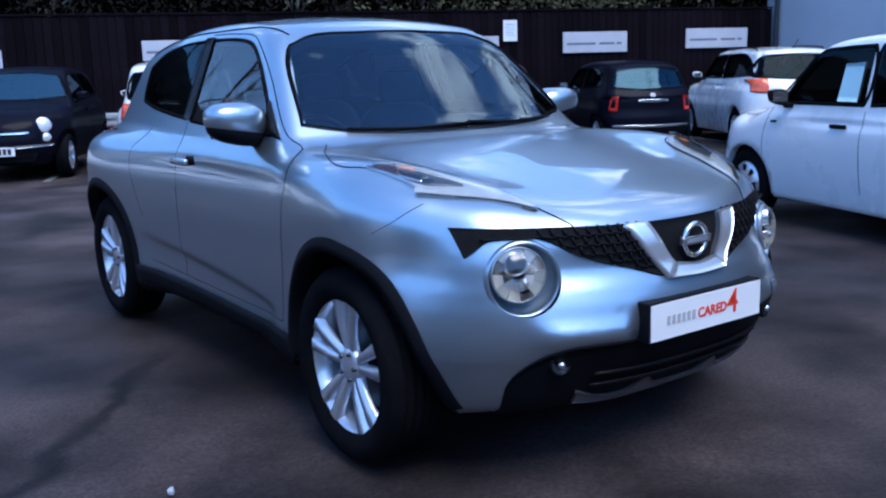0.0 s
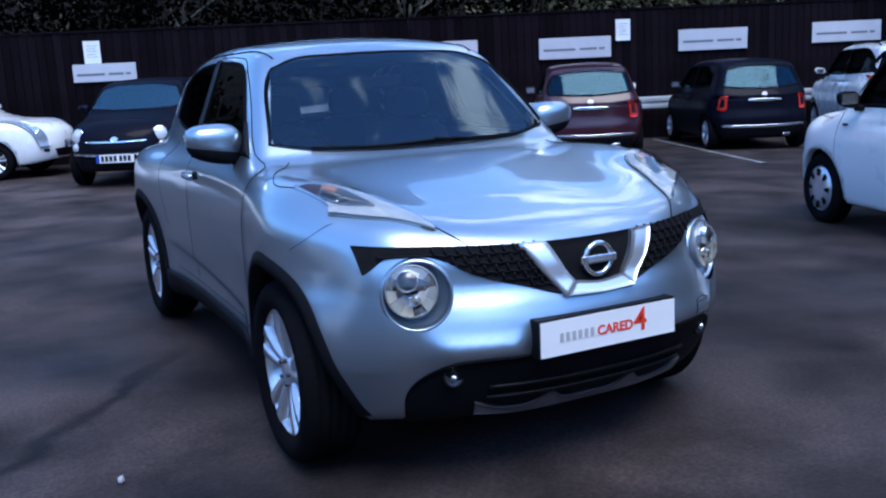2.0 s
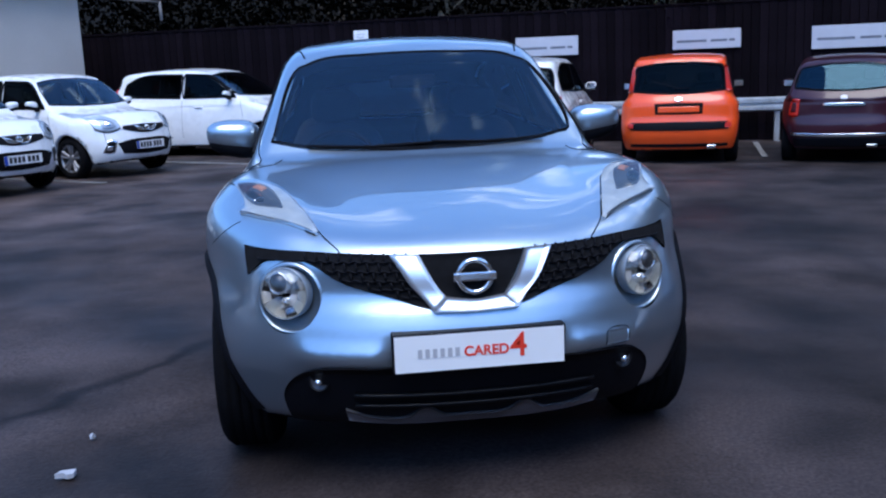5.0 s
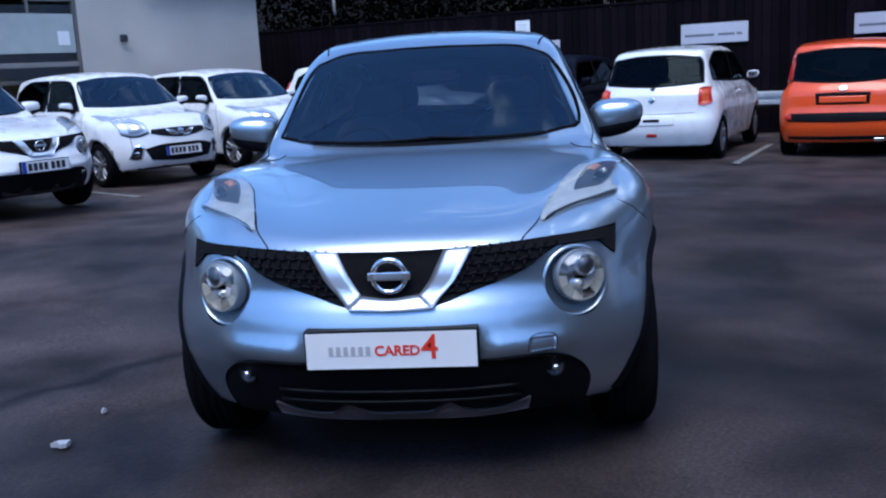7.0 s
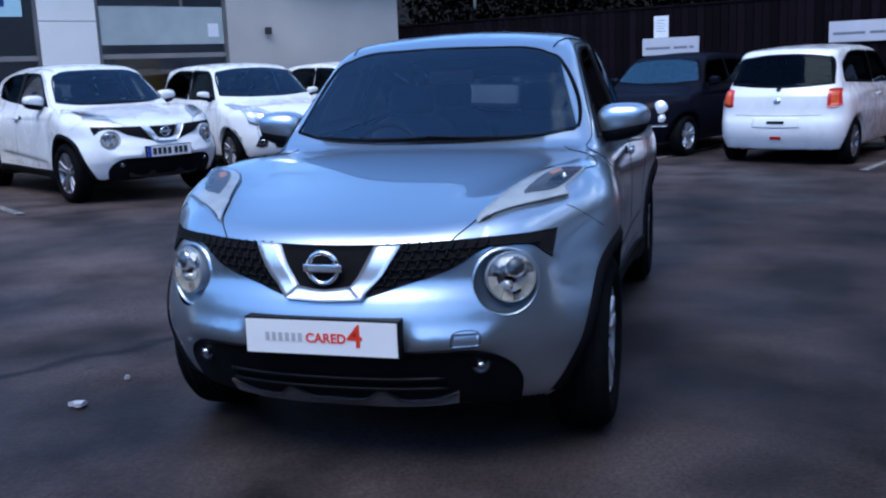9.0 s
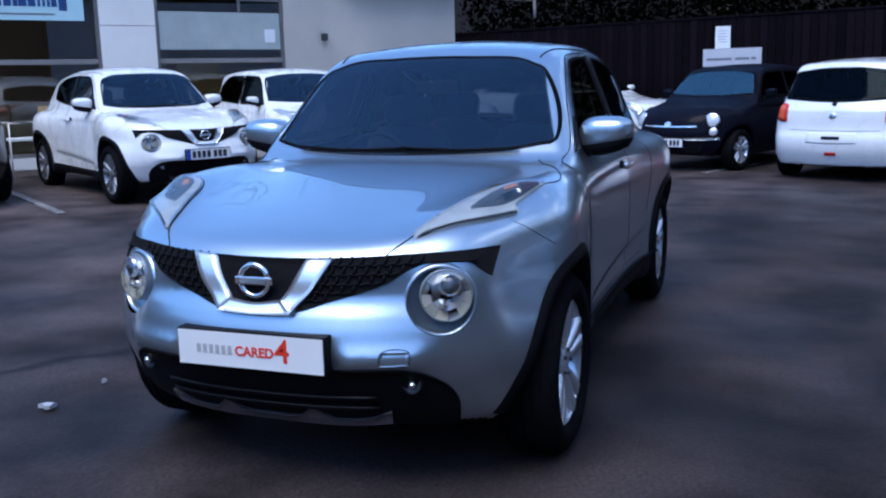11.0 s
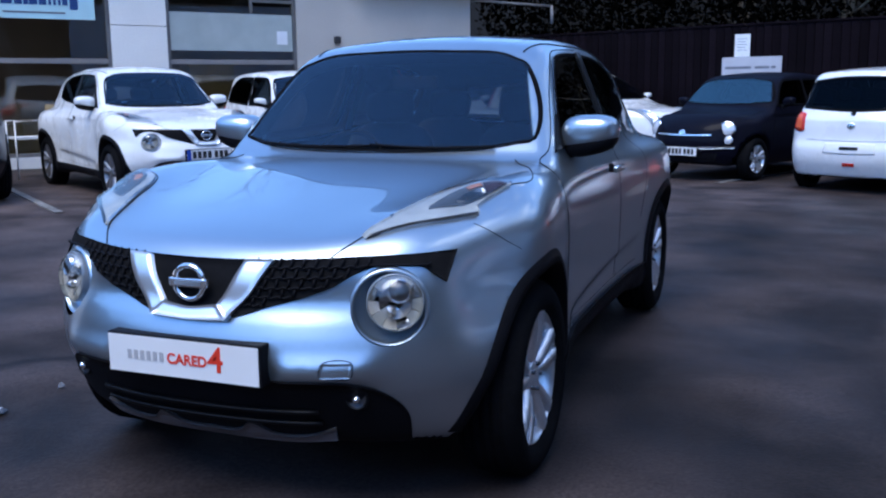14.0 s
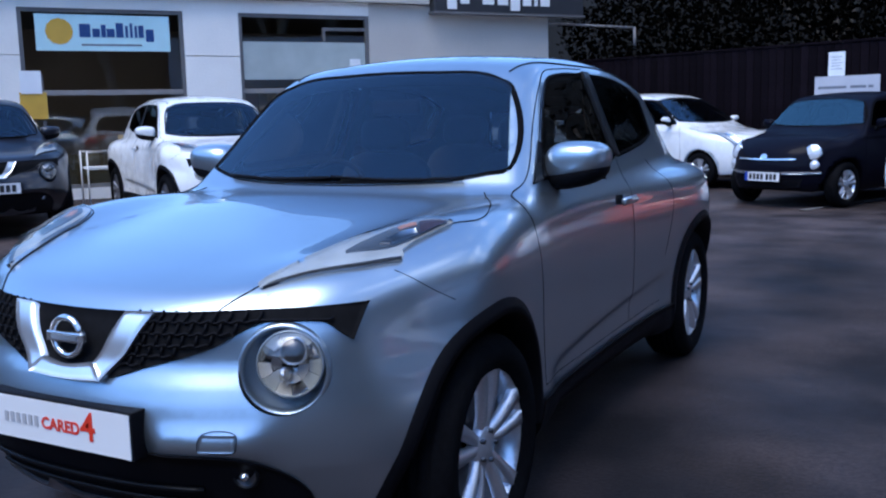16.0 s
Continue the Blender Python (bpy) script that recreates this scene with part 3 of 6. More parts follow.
    for pts, view, wd in s.get("seams", ()):
        for v in ("left", "right") if view == "side" else (view,):
            for sg in (1, -1) if view in ("top", "front") else (1,):
                l3 = onto(f, curve(pts, 40) * ((sg, 1) if view in ("top", "front") else (1, 1)), v, 0.0005)[0]
                mk("panel_gap", *tube(l3, wd, 5), LINER, root)
    return root, f


# ---- the compact crossover ----
def crossover_spec():
    crest = spl([(-2.0, 0.0), (-0.75, 0.0), (-0.5, 0.010), (-0.25, 0.040), (-0.05, 0.062), (0.15, 0.052), (0.4, 0.026), (0.7, 0.006), (0.95, 0.0), (4.0, 0.0)], True)
    line = spl([(-2.0, 0.50), (-0.5, 0.50), (-0.25, 0.64), (0.0, 0.735), (0.3, 0.775), (0.7, 0.78), (4.0, 0.78)], True)

    def ridge(x, y):
        return crest(y) * gauss(x, line(y), 0.16) - 0.002 * gauss(x, 0.0, 0.22) * gauss(y, -0.1, 0.5)

    def extra(v, x, y, z):
        pod = np.sqrt((x - 0.562) ** 2 + (y + 0.415) ** 2 + ((z - 0.69) * 0.95) ** 2) - 0.150
        v = smin(v, pod, 0.10)
        lip = np.sqrt(((y + 0.695 - 0.66 * np.clip(x, 0, 0.7) ** 2.8) / 0.105) ** 2 + ((z - 0.520) / 0.046) ** 2) - 1
        lip = smax(smax(lip * 0.046, x - 0.58, 0.08), 0.28 - x, 0.06)
        v = smin(v, lip, 0.040)
        # the haunches over the wheels, the waist of the doors and the scalloped panel above the sill
        v = v - 0.016 * gauss(y, 2.50, 0.34) * gauss(z, 0.86, 0.16) * (x > 0.5) - 0.010 * gauss(y, -0.02, 0.30) * gauss(z, 0.86, 0.12) * (x > 0.5)
        crease = 0.418 + 0.072 * (y - 0.6)
        hollow = 1 / (1 + np.exp(np.clip((z - crease) / 0.010, -30, 30)))
        ends = 1 / (1 + np.exp(np.clip((0.62 - y) / 0.03, -30, 30))) / (1 + np.exp(np.clip((y - 1.98) / 0.04, -30, 30)))
        return v + 0.020 * hollow * ends * (x > 0.5)

    return dict(
        yf=-0.785, fc=0.64, fcz=0.14, fp=2.8, yr=3.27, rc=0.55, crown=0.09, floor=0.22, kc=0.15, kt=0.09, kp=0.07, kb=0.045,
        dfront=[(0.2, 0.20), (0.3, 0.11), (0.4, 0.05), (0.5, 0.005), (0.58, 0.0), (0.64, 0.02), (0.7, 0.05), (0.76, 0.06), (0.83, 0.075), (0.95, 0.11)],
        drear=[(0.2, 0.14), (0.4, 0.03), (0.55, 0.0), (0.7, 0.02), (0.95, 0.10), (1.2, 0.3)],
        deck=[(-0.8, 0.78), (-0.72, 0.835), (-0.6, 0.880), (-0.4, 0.925), (-0.1, 0.975), (0.2, 1.02), (0.42, 1.045), (0.9, 1.055), (2.0, 1.07), (3.0, 1.05), (3.3, 1.02)],
        width=[(-0.9, 0.84), (-0.4, 0.862), (0.0, 0.872), (0.3, 0.850), (0.5, 0.824), (0.9, 0.806), (1.5, 0.812), (2.1, 0.850), (2.55, 0.880), (2.9, 0.866), (3.3, 0.82)],
        sidez=[(0.2, -0.03), (0.32, -0.01), (0.45, -0.008), (0.6, -0.004), (0.75, 0.0), (0.88, -0.008), (0.98, -0.035), (1.08, -0.11), (1.2, -0.25)],
        ridge=ridge, extra=extra,
        screen=(0.40, 1.045, 1.13, 0.27), back=(3.06, 1.0, 0.75, 0.25), lean=0.40, cabin=0.742, taper=0.055, taper_y=1.5,
        roof=[(0.7, 1.41), (0.9, 1.487), (1.05, 1.520), (1.25, 1.545), (1.5, 1.556), (1.9, 1.545), (2.3, 1.50), (2.7, 1.43), (3.1, 1.33)], roof_crown=0.13,
        wb=2.53, hub=0.333, arch=0.405, arch_in=0.52, rim=0.232, tyre=0.215, seat_y=1.15, mirror=(0.830, 0.79, 1.120), mirror_size=1.05, trim=True, seal=0.018,
        handles=(1.46,), handle_z=0.922, cuts=((0.567, 0.689, 0.1105),),
        windows=[
            ("windscreen", "front", [(-0.655, 1.10), (-0.5, 1.072), (-0.25, 1.058), (0, 1.055), (0.25, 1.058), (0.5, 1.072), (0.655, 1.10)],
             [(-0.535, 1.405), (-0.42, 1.448), (-0.2, 1.462), (0, 1.466), (0.2, 1.462), (0.42, 1.448), (0.535, 1.405)], GLASS),
            ("front_side_window", "side", [(0.67, 1.062), (0.95, 1.066), (1.25, 1.076), (1.53, 1.092)], [(0.69, 1.10), (0.84, 1.245), (1.00, 1.375), (1.09, 1.425), (1.25, 1.45), (1.53, 1.458)], SMOKED),
            ("rear_side_window", "side", [(1.59, 1.098), (1.90, 1.120), (2.15, 1.142), (2.34, 1.168)], [(1.59, 1.458), (1.90, 1.448), (2.18, 1.415), (2.385, 1.35)], TINT),
            ("rear_window", "rear", [(-0.5, 1.12), (0, 1.10), (0.5, 1.12)], [(-0.42, 1.34), (0, 1.37), (0.42, 1.34)], TINT),
        ],
        seams=[
            ([(0.395, -0.64), (0.452, -0.56), (0.488, -0.45), (0.530, -0.31), (0.575, -0.17), (0.63, -0.085), (0.70, -0.052), (0.757, -0.048)], "top", 0.0024),
            ([(0.757, -0.048), (0.784, 0.03), (0.784, 0.10), (0.762, 0.18), (0.69, 0.34), (0.61, 0.47)], "top", 0.0022),
            ([(1.56, 1.478), (1.30, 1.472), (1.10, 1.452), (0.98, 1.392), (0.84, 1.288), (0.58, 1.066), (0.42, 0.985), (0.40, 0.92)], "side", 0.0024),
            ([(0.40, 0.92), (0.43, 0.8), (0.46, 0.6), (0.50, 0.38)], "side", 0.0010),
            ([(1.56, 1.09), (1.55, 0.8), (1.56, 0.38)], "side", 0.0010),
            ([(0.495, 0.955), (0.545, 1.3), (0.545, 1.9), (0.50, 2.6)], "top", 0.004),
            ([(-0.325, 0.902), (-0.268, 0.849), (-0.205, 0.81)], "side", 0.0010),
            ([(2.05, 1.06), (2.10, 0.9), (2.02, 0.7), (1.98, 0.62)], "side", 0.0010),
            ([(0.50, 0.38), (1.0, 0.37), (1.56, 0.38), (1.95, 0.40)], "side", 0.0012),
        ],
    )


def crossover(m, paint, label, res, near, group=""):
    s = crossover_spec()
    root, f = car("compact_crossover_car", s, m, paint, label, "car", group, res, wheel_mat=ALLOY if near else MID_ALLOY)
    P = lambda nm, a, b, view, mat, off, thick, n=30, mm=8, par=None, lab="": mk(nm, *sheet(f, a, b, view, n, mm, off, thick), mat, par or root, lab)
    # grille band and its lattice
    top = [(-0.706, 0.838), (-0.5, 0.832), (-0.25, 0.823), (0, 0.819), (0.25, 0.823), (0.5, 0.832), (0.706, 0.838)]
    half = [(0.0, 0.658), (0.13, 0.660), (0.24, 0.692), (0.36, 0.728), (0.42, 0.752), (0.475, 0.786), (0.53, 0.806), (0.60, 0.808), (0.645, 0.797), (0.675, 0.772), (0.697, 0.752)]
    low = [(-x, z) for x, z in half[:0:-1]] + half
    gr = P("grille", low, top, "front", LINER, 0.006, 0.035, 130, 8)
    lo, hi = spl([q for q in low]), spl(top)
    if near:
        for k in range(6):
            for sg in (-1, 1):
                xs = np.linspace(0.17, 0.655, 56)
                z = 0.665 + 0.026 * k + 0.016 * (xs - 0.17) + 0.007 * np.abs(((xs / 0.034 + 0.5 * (k % 2)) % 1.0) * 2 - 1)
                ok = (z < hi(xs) - 0.006) & (z > lo(xs) + 0.006)
                if ok.sum() > 4:
                    mk("grille_bar", *tube(onto(f, np.c_[xs[ok] * sg, z[ok]], "front", 0.013)[0], 0.0035, 4), PLASTIC, gr)
        for j in range(18):
            for k in range(6):
                x = 0.18 + 0.034 * j + 0.017 * (k % 2)
                z0 = 0.668 + 0.026 * k + 0.016 * (x - 0.17)
                if z0 + 0.022 < hi(x) and z0 > lo(x) + 0.004 and x < 0.635:
                    for sg in (-1, 1):
                        mk("grille_link", *tube(onto(f, [(x * sg, z0), ((x + 0.004) * sg, z0 + 0.024)], "front", 0.013)[0], 0.004, 4), PLASTIC, gr)
    # chrome V, badge
    arm_in, arm_out = [(0.165, 0.815), (0.125, 0.745), (0.088, 0.688)], [(0.250, 0.817), (0.195, 0.735), (0.128, 0.650)]
    for sg in (-1, 1):
        fl = lambda c: [(x * sg, z) for x, z in c]
        P("chrome_arm", fl(arm_in), fl(arm_out), "front", SATIN, 0.022, 0.03, 16, 5)
    P("chrome_base", [(-0.129, 0.649), (0, 0.645), (0.129, 0.649)], [(-0.088, 0.690), (0, 0.678), (0.088, 0.690)], "front", SATIN, 0.0235, 0.03, 16, 4)
    b3 = onto(f, [(0, 0.757)], "front", 0.0)[0]
    badge = new("badge")
    badge.parent = root
    ang = np.arange(40) * 2 * np.pi / 40
    by = b3[0][1] - 0.03
    ring = np.c_[np.cos(ang) * 0.050, by + 0 * ang, 0.757 + np.sin(ang) * 0.050]
    mk("badge_ring", *tube(ring, 0.0085, 8, True), CHROME, badge)
    boxed("badge_bar", -0.066, 0.066, by - 0.010, by + 0.006, 0.744, 0.770, CHROME, badge, bevel=0.003)
    boxed("badge_bar_inlay", -0.045, 0.045, by - 0.0125, by - 0.009, 0.751, 0.763, LAMP_GREY, badge)
    # round headlamps, each set off-centre in a dished ring
    for sg in (-1, 1):
        hl = new("headlamp")
        hl.parent = root
        way = Vector((0.42 * sg, -0.90, 0.10)).normalized()
        q, g = onto(f, [(0.568 * sg, 0.689)], "front", 0.0)
        cb = np.array(q[0])
        cl = cb + np.array((0.90 * sg, 0.42, 0.0)) * 0.017 + np.array((0, 0, 0.016))
        dish = [(-0.075, 0.124), (-0.026, 0.121), (-0.007, 0.116), (0.001, 0.110), (0.000, 0.105), (-0.012, 0.101), (-0.028, 0.094), (-0.038, 0.060)]
        mk("bezel", aimed(lathe(dish, 56)[0], cb, way), lathe([(0, 1)] * 8, 56)[1], paint, hl)
        mk("inner_ring", aimed(lathe([(-0.034, 0.084), (-0.02, 0.084), (0.002, 0.083), (0.006, 0.080), (0.002, 0.077), (-0.012, 0.075)], 40)[0], cl, way), lathe([(0, 1)] * 6, 40)[1], LAMP_GREY, hl)
        rnd = random.Random(11)
        for ring_, (r0, r1, n_) in enumerate(((0.022, 0.048, 7), (0.048, 0.078, 11))):
            for k in range(n_):
                a0, a1 = 2 * math.pi * (k + 0.35 * ring_) / n_, 2 * math.pi * (k + 0.97 + 0.35 * ring_) / n_
                d = [-0.004 + 0.003 * ring_ + rnd.uniform(-0.003, 0.003) for _ in range(4)]
                rows = [(d[0] * (1 - u) + d[1] * u, math.cos(a0 + (a1 - a0) * u) * r0, math.sin(a0 + (a1 - a0) * u) * r0) for u in (0, 0.5, 1)]
                rows += [(d[3] * (1 - u) + d[2] * u + 0.004, math.cos(a0 + (a1 - a0) * u) * r1, math.sin(a0 + (a1 - a0) * u) * r1) for u in (0, 0.5, 1)]
                mk("reflector_facet", aimed(np.array(rows), cl, way), [(0, 1, 4, 3), (1, 2, 5, 4)], (LAMP_CLEAR, LAMP_WHITE, REFLECTOR)[rnd.randrange(3)], hl)
        mk("reflector", aimed(lathe([(0.0, 0.079), (-0.014, 0.055), (-0.018, 0.001)], 32)[0], cl, way), lathe([(0, 1)] * 3, 32)[1], REFLECTOR, hl)
        up = np.array([0.004, 0.012 * sg, 0.034])
        mk("projector_rim", aimed(lathe([(-0.01, 0.036), (0.014, 0.035), (0.016, 0.031), (0.008, 0.028)], 24)[0] + up, cl, way), lathe([(0, 1)] * 4, 24)[1], CHROME, hl)
        mk("projector", aimed(lathe([(0.006, 0.030), (0.016, 0.022), (0.021, 0.010), (0.022, 0.001)], 20)[0] + up, cl, way), lathe([(0, 1)] * 4, 20)[1], DARK_ALLOY, hl)
        mk("bulb", aimed(lathe([(0.0, 0.016), (0.018, 0.015), (0.026, 0.009), (0.028, 0.001)], 14)[0] + np.array([0.0, -0.012 * sg, -0.024]), cl, way), lathe([(0, 1)] * 4, 14)[1], CHROME, hl)
        prof = [(0.002, 0.081), (0.022, 0.068), (0.033, 0.047), (0.038, 0.024), (0.040, 0.001)]
        le = mk("lens", aimed(lathe(prof, 40)[0], cl, way), lathe([(0, 1)] * 5, 40)[1], LENS, hl)
        le.visible_shadow = False
    # lamps on the wing tops
    for sg in (-1, 1):
        fl = lambda c: [(x * sg, y) for x, y in c]
        inner = [(0.462, -0.548), (0.494, -0.44), (0.536, -0.305), (0.581, -0.17), (0.635, -0.09), (0.70, -0.060), (0.752, -0.056)]
        outer = [(0.472, -0.552), (0.56, -0.468), (0.65, -0.376), (0.705, -0.315), (0.728, -0.285), (0.712, -0.262), (0.712, -0.225), (0.728, -0.16), (0.746, -0.10), (0.758, -0.058)]
        wl_ = mk("wing_lamp", *sheet(f, fl(inner), fl(outer), "top", 70, 12, 0.005, 0.012, True), LAMP_CLEAR, root)
        P("dark_strip", fl([(0.485, -0.530), (0.57, -0.446), (0.66, -0.350), (0.722, -0.281)]), fl([(0.476, -0.549), (0.565, -0.462), (0.655, -0.370), (0.726, -0.290)]), "top", LAMP_DARK, 0.0085, 0.01, 30, 4, wl_)
        chamber_in, chamber_out = [(0.745, -0.062), (0.70, -0.075), (0.65, -0.115), (0.612, -0.20), (0.580, -0.33)], [(0.748, -0.075), (0.728, -0.145), (0.706, -0.21), (0.672, -0.275), (0.586, -0.338)]
        bay = P("lamp_chamber", fl(chamber_in), fl(chamber_out), "top", LAMP_SMOKE, 0.0085, 0.01, 40, 8, wl_)
        P("dark_insert", fl([(0.742, -0.066), (0.715, -0.078), (0.68, -0.105)]), fl([(0.744, -0.078), (0.732, -0.125), (0.715, -0.175)]), "top", LAMP_MAROON, 0.0115, 0.01, 16, 5, bay)
        P("indicator", fl([(0.672, -0.112), (0.652, -0.135), (0.64, -0.16)]), fl([(0.690, -0.135), (0.672, -0.155), (0.66, -0.18)]), "top", AMBER, 0.012, 0.01, 14, 4, bay)
        P("reflector_bowl", fl([(0.695, -0.150), (0.668, -0.185), (0.650, -0.235)]), fl([(0.715, -0.180), (0.700, -0.215), (0.680, -0.255)]), "top", REFLECTOR, 0.012, 0.01, 12, 5, bay)
        P("bowl_shade", fl([(0.645, -0.245), (0.670, -0.235)]), fl([(0.648, -0.270), (0.676, -0.262)]), "top", LAMP_DARK, 0.0125, 0.01, 8, 4, bay)
        le = mk("lamp_cover", *sheet(f, fl(inner), fl(outer), "top", 70, 12, 0.015, 0.012, True), LENS, wl_)
        le.visible_shadow = False
    # lower bumper
    half = [(0.0, 0.490), (0.26, 0.491), (0.40, 0.493), (0.49, 0.484), (0.545, 0.458), (0.588, 0.415), (0.606, 0.365), (0.600, 0.310)]
    up = [(-x, z) for x, z in half[:0:-1]] + half
    dn = [(-0.585, 0.256), (-0.5, 0.25), (0, 0.245), (0.5, 0.25), (0.585, 0.256)]
    lower = P("lower_bumper", dn, up, "front", PLASTIC, 0.006, 0.03, 70, 10)
    P("skid_trim", [(-0.40, 0.290), (-0.2, 0.268), (0, 0.262), (0.2, 0.268), (0.40, 0.290)], [(-0.41, 0.335), (-0.33, 0.305), (-0.22, 0.302), (-0.16, 0.342), (-0.10, 0.304), (0, 0.300), (0.10, 0.304), (0.16, 0.342), (0.22, 0.302), (0.33, 0.305), (0.41, 0.335)], "front", DARK_ALLOY if not near else MID_ALLOY, 0.016, 0.02, 60, 4, lower)
    if near:
        for z in (0.355, 0.395):
            mk("air_intake_bar", *tube(onto(f, curve([(-0.38, z), (0, z - 0.004), (0.38, z)], 24), "front", 0.014)[0], 0.007, 6), GLOSS_BLACK, lower)
    for sg in (-1, 1):
        q, g = onto(f, [(0.490 * sg, 0.434)], "front", 0.0)
        way = (0.25 * sg, -0.97, 0.0)
        fog = new("fog_lamp")
        fog.parent = root
        mk("fog_ring", aimed(lathe([(0.0, 0.036), (0.010, 0.034), (0.011, 0.030), (0.002, 0.026)], 24)[0], q[0], way), lathe([(0, 1)] * 4, 24)[1], GLOSS_BLACK, fog)
        mk("fog_reflector", aimed(lathe([(0.006, 0.027), (0.003, 0.018), (0.001, 0.010), (0.001, 0.001)], 24)[0], q[0], way), lathe([(0, 1)] * 4, 24)[1], DARK_ALLOY, fog)
        mk("fog_bulb", aimed(lathe([(0.012, 0.012), (0.020, 0.010), (0.024, 0.001)], 12)[0], q[0], way), lathe([(0, 1)] * 3, 12)[1], CHROME, fog)
    # tow-eye cover
    if near:
        ey = [(0.412, 0.508), (0.495, 0.508), (0.497, 0.546), (0.420, 0.548)]
        tow = P("tow_eye_cover", ey[:2], [ey[3], ey[2]], "front", paint, 0.004, 0.008, 10, 6)
        mk("cover_gap", *tube(onto(f, curve(ey + ey[:1], 40), "front", 0.002)[0], 0.0012, 5), LINER, tow)
    # arch trims and sills
    for sg, v in ((1, "left"), (-1, "right")):
        for yc in (0.0, 2.53):
            a = np.linspace(-0.30, math.pi + 0.30, 46)
            inr, outr = 0.396, 0.442
            pi_, po = [np.c_[yc + r * np.cos(a), 0.333 + r * np.sin(a)] for r in (inr, outr)]
            keep = po[:, 1] > 0.25
            q1 = onto(f, np.c_[yc + (0.418) * np.cos(a), 0.333 + 0.418 * np.sin(a)], v, 0.012)[0]
            q2 = onto(f, po, v, 0.001)[0]
            lip = q1.copy()
            lip[:, 1:] = pi_
            inn = lip.copy()
            inn[:, 0] -= sg * 0.09
            rows = [q2[keep], q1[keep], lip[keep], inn[keep]]
            k = keep.sum()
            fs = [(i + r * k, i + 1 + r * k, i + 1 + (r + 1) * k, i + (r + 1) * k) for r in range(3) for i in range(k - 1)]
            mk("arch_trim", np.concatenate(rows), fs if sg > 0 else [t[::-1] for t in fs], PLASTIC, root)
        P("door_pillar", [(1.515, 1.10), (1.515, 1.462)], [(1.605, 1.10), (1.605, 1.462)], v, GLOSS_BLACK, 0.012, 0.008, 12, 4)
        P("mirror_sail", [(0.60, 1.052), (0.74, 1.072)], [(0.665, 1.105), (0.775, 1.195)], v, GLOSS_BLACK, 0.008, 0.008, 10, 4)
        # flat black sheet stands for the shaded dish behind the handle
        P("handle_recess", [(1.335, 0.915), (1.43, 0.905)], [(1.345, 0.952), (1.43, 0.948)], v, PLASTIC, 0.002, 0.004, 8, 4)
        P("sill_trim", [(0.40, 0.24), (1.3, 0.235), (2.13, 0.24)], [(0.43, 0.345), (0.8, 0.335), (1.3, 0.34), (2.10, 0.36)], v, PLASTIC, 0.016, 0.03, 30, 5)
        P("tail_lamp", [(3.04, 0.80), (3.10, 0.86), (3.13, 0.95)], [(2.94, 1.00), (3.0, 1.03), (3.06, 1.04)], v, RED_LAMP, 0.012, 0.02, 16, 6)
    # wipers
    for x0, x1 in ((-0.50, 0.02), (0.02, 0.52)):
        mk("wiper", *tube(onto(f, curve([(x0, 1.074), ((x0 + x1) / 2, 1.064), (x1, 1.070)], 12), "front", 0.014)[0], 0.006, 5), PLASTIC, root)
    # rear-view mirror
    bm = bmesh.new()
    box(bm, -0.11, 0.11, 0.92, 0.95, 1.30, 1.36, 0.012)
    part("rear_view_mirror", bm, PLASTIC, root)
    if near:
        p = new("number_plate")
        p.parent = root
        p.matrix_local = pose(0, -0.807, 0.541, 90, 0, 0)
        boxed("surround", -0.266, 0.266, -0.062, 0.062, -0.09, 0.002, PLASTIC, p, bevel=0.004)
        boxed("plate_face", -0.260, 0.260, -0.056, 0.056, 0.003, 0.006, PLATE_WHITE, p)
        for k in range(6):
            boxed("brand_bar", -0.190 + k * 0.0228, -0.190 + k * 0.0228 + 0.013, -0.014, 0.014, 0.0065, 0.008, GREY_INK, p)
        for txt, x, y, size in (("CARED", -0.050, -0.015, 0.043), ("4", 0.092, -0.026, 0.106)):
            cu = bpy.data.curves.new("lettering", "FONT")
            cu.body, cu.size, cu.offset, cu.extrude = txt, size, 0.0012, 0.0006
            tmp = bpy.data.objects.new("tmp", cu)
            scene.collection.objects.link(tmp)
            me = bpy.data.meshes.new_from_object(tmp.evaluated_get(bpy.context.evaluated_depsgraph_get()))
            bpy.data.objects.remove(tmp)
            me.materials.clear()
            me.materials.append(RED_INK)
            o = new("lettering", me)
            o.parent = p
            o.location = (x, y, 0.0072)
    else:
        plate(root, (0, -0.81, 0.55), (0, -1, 0.04))
    return root


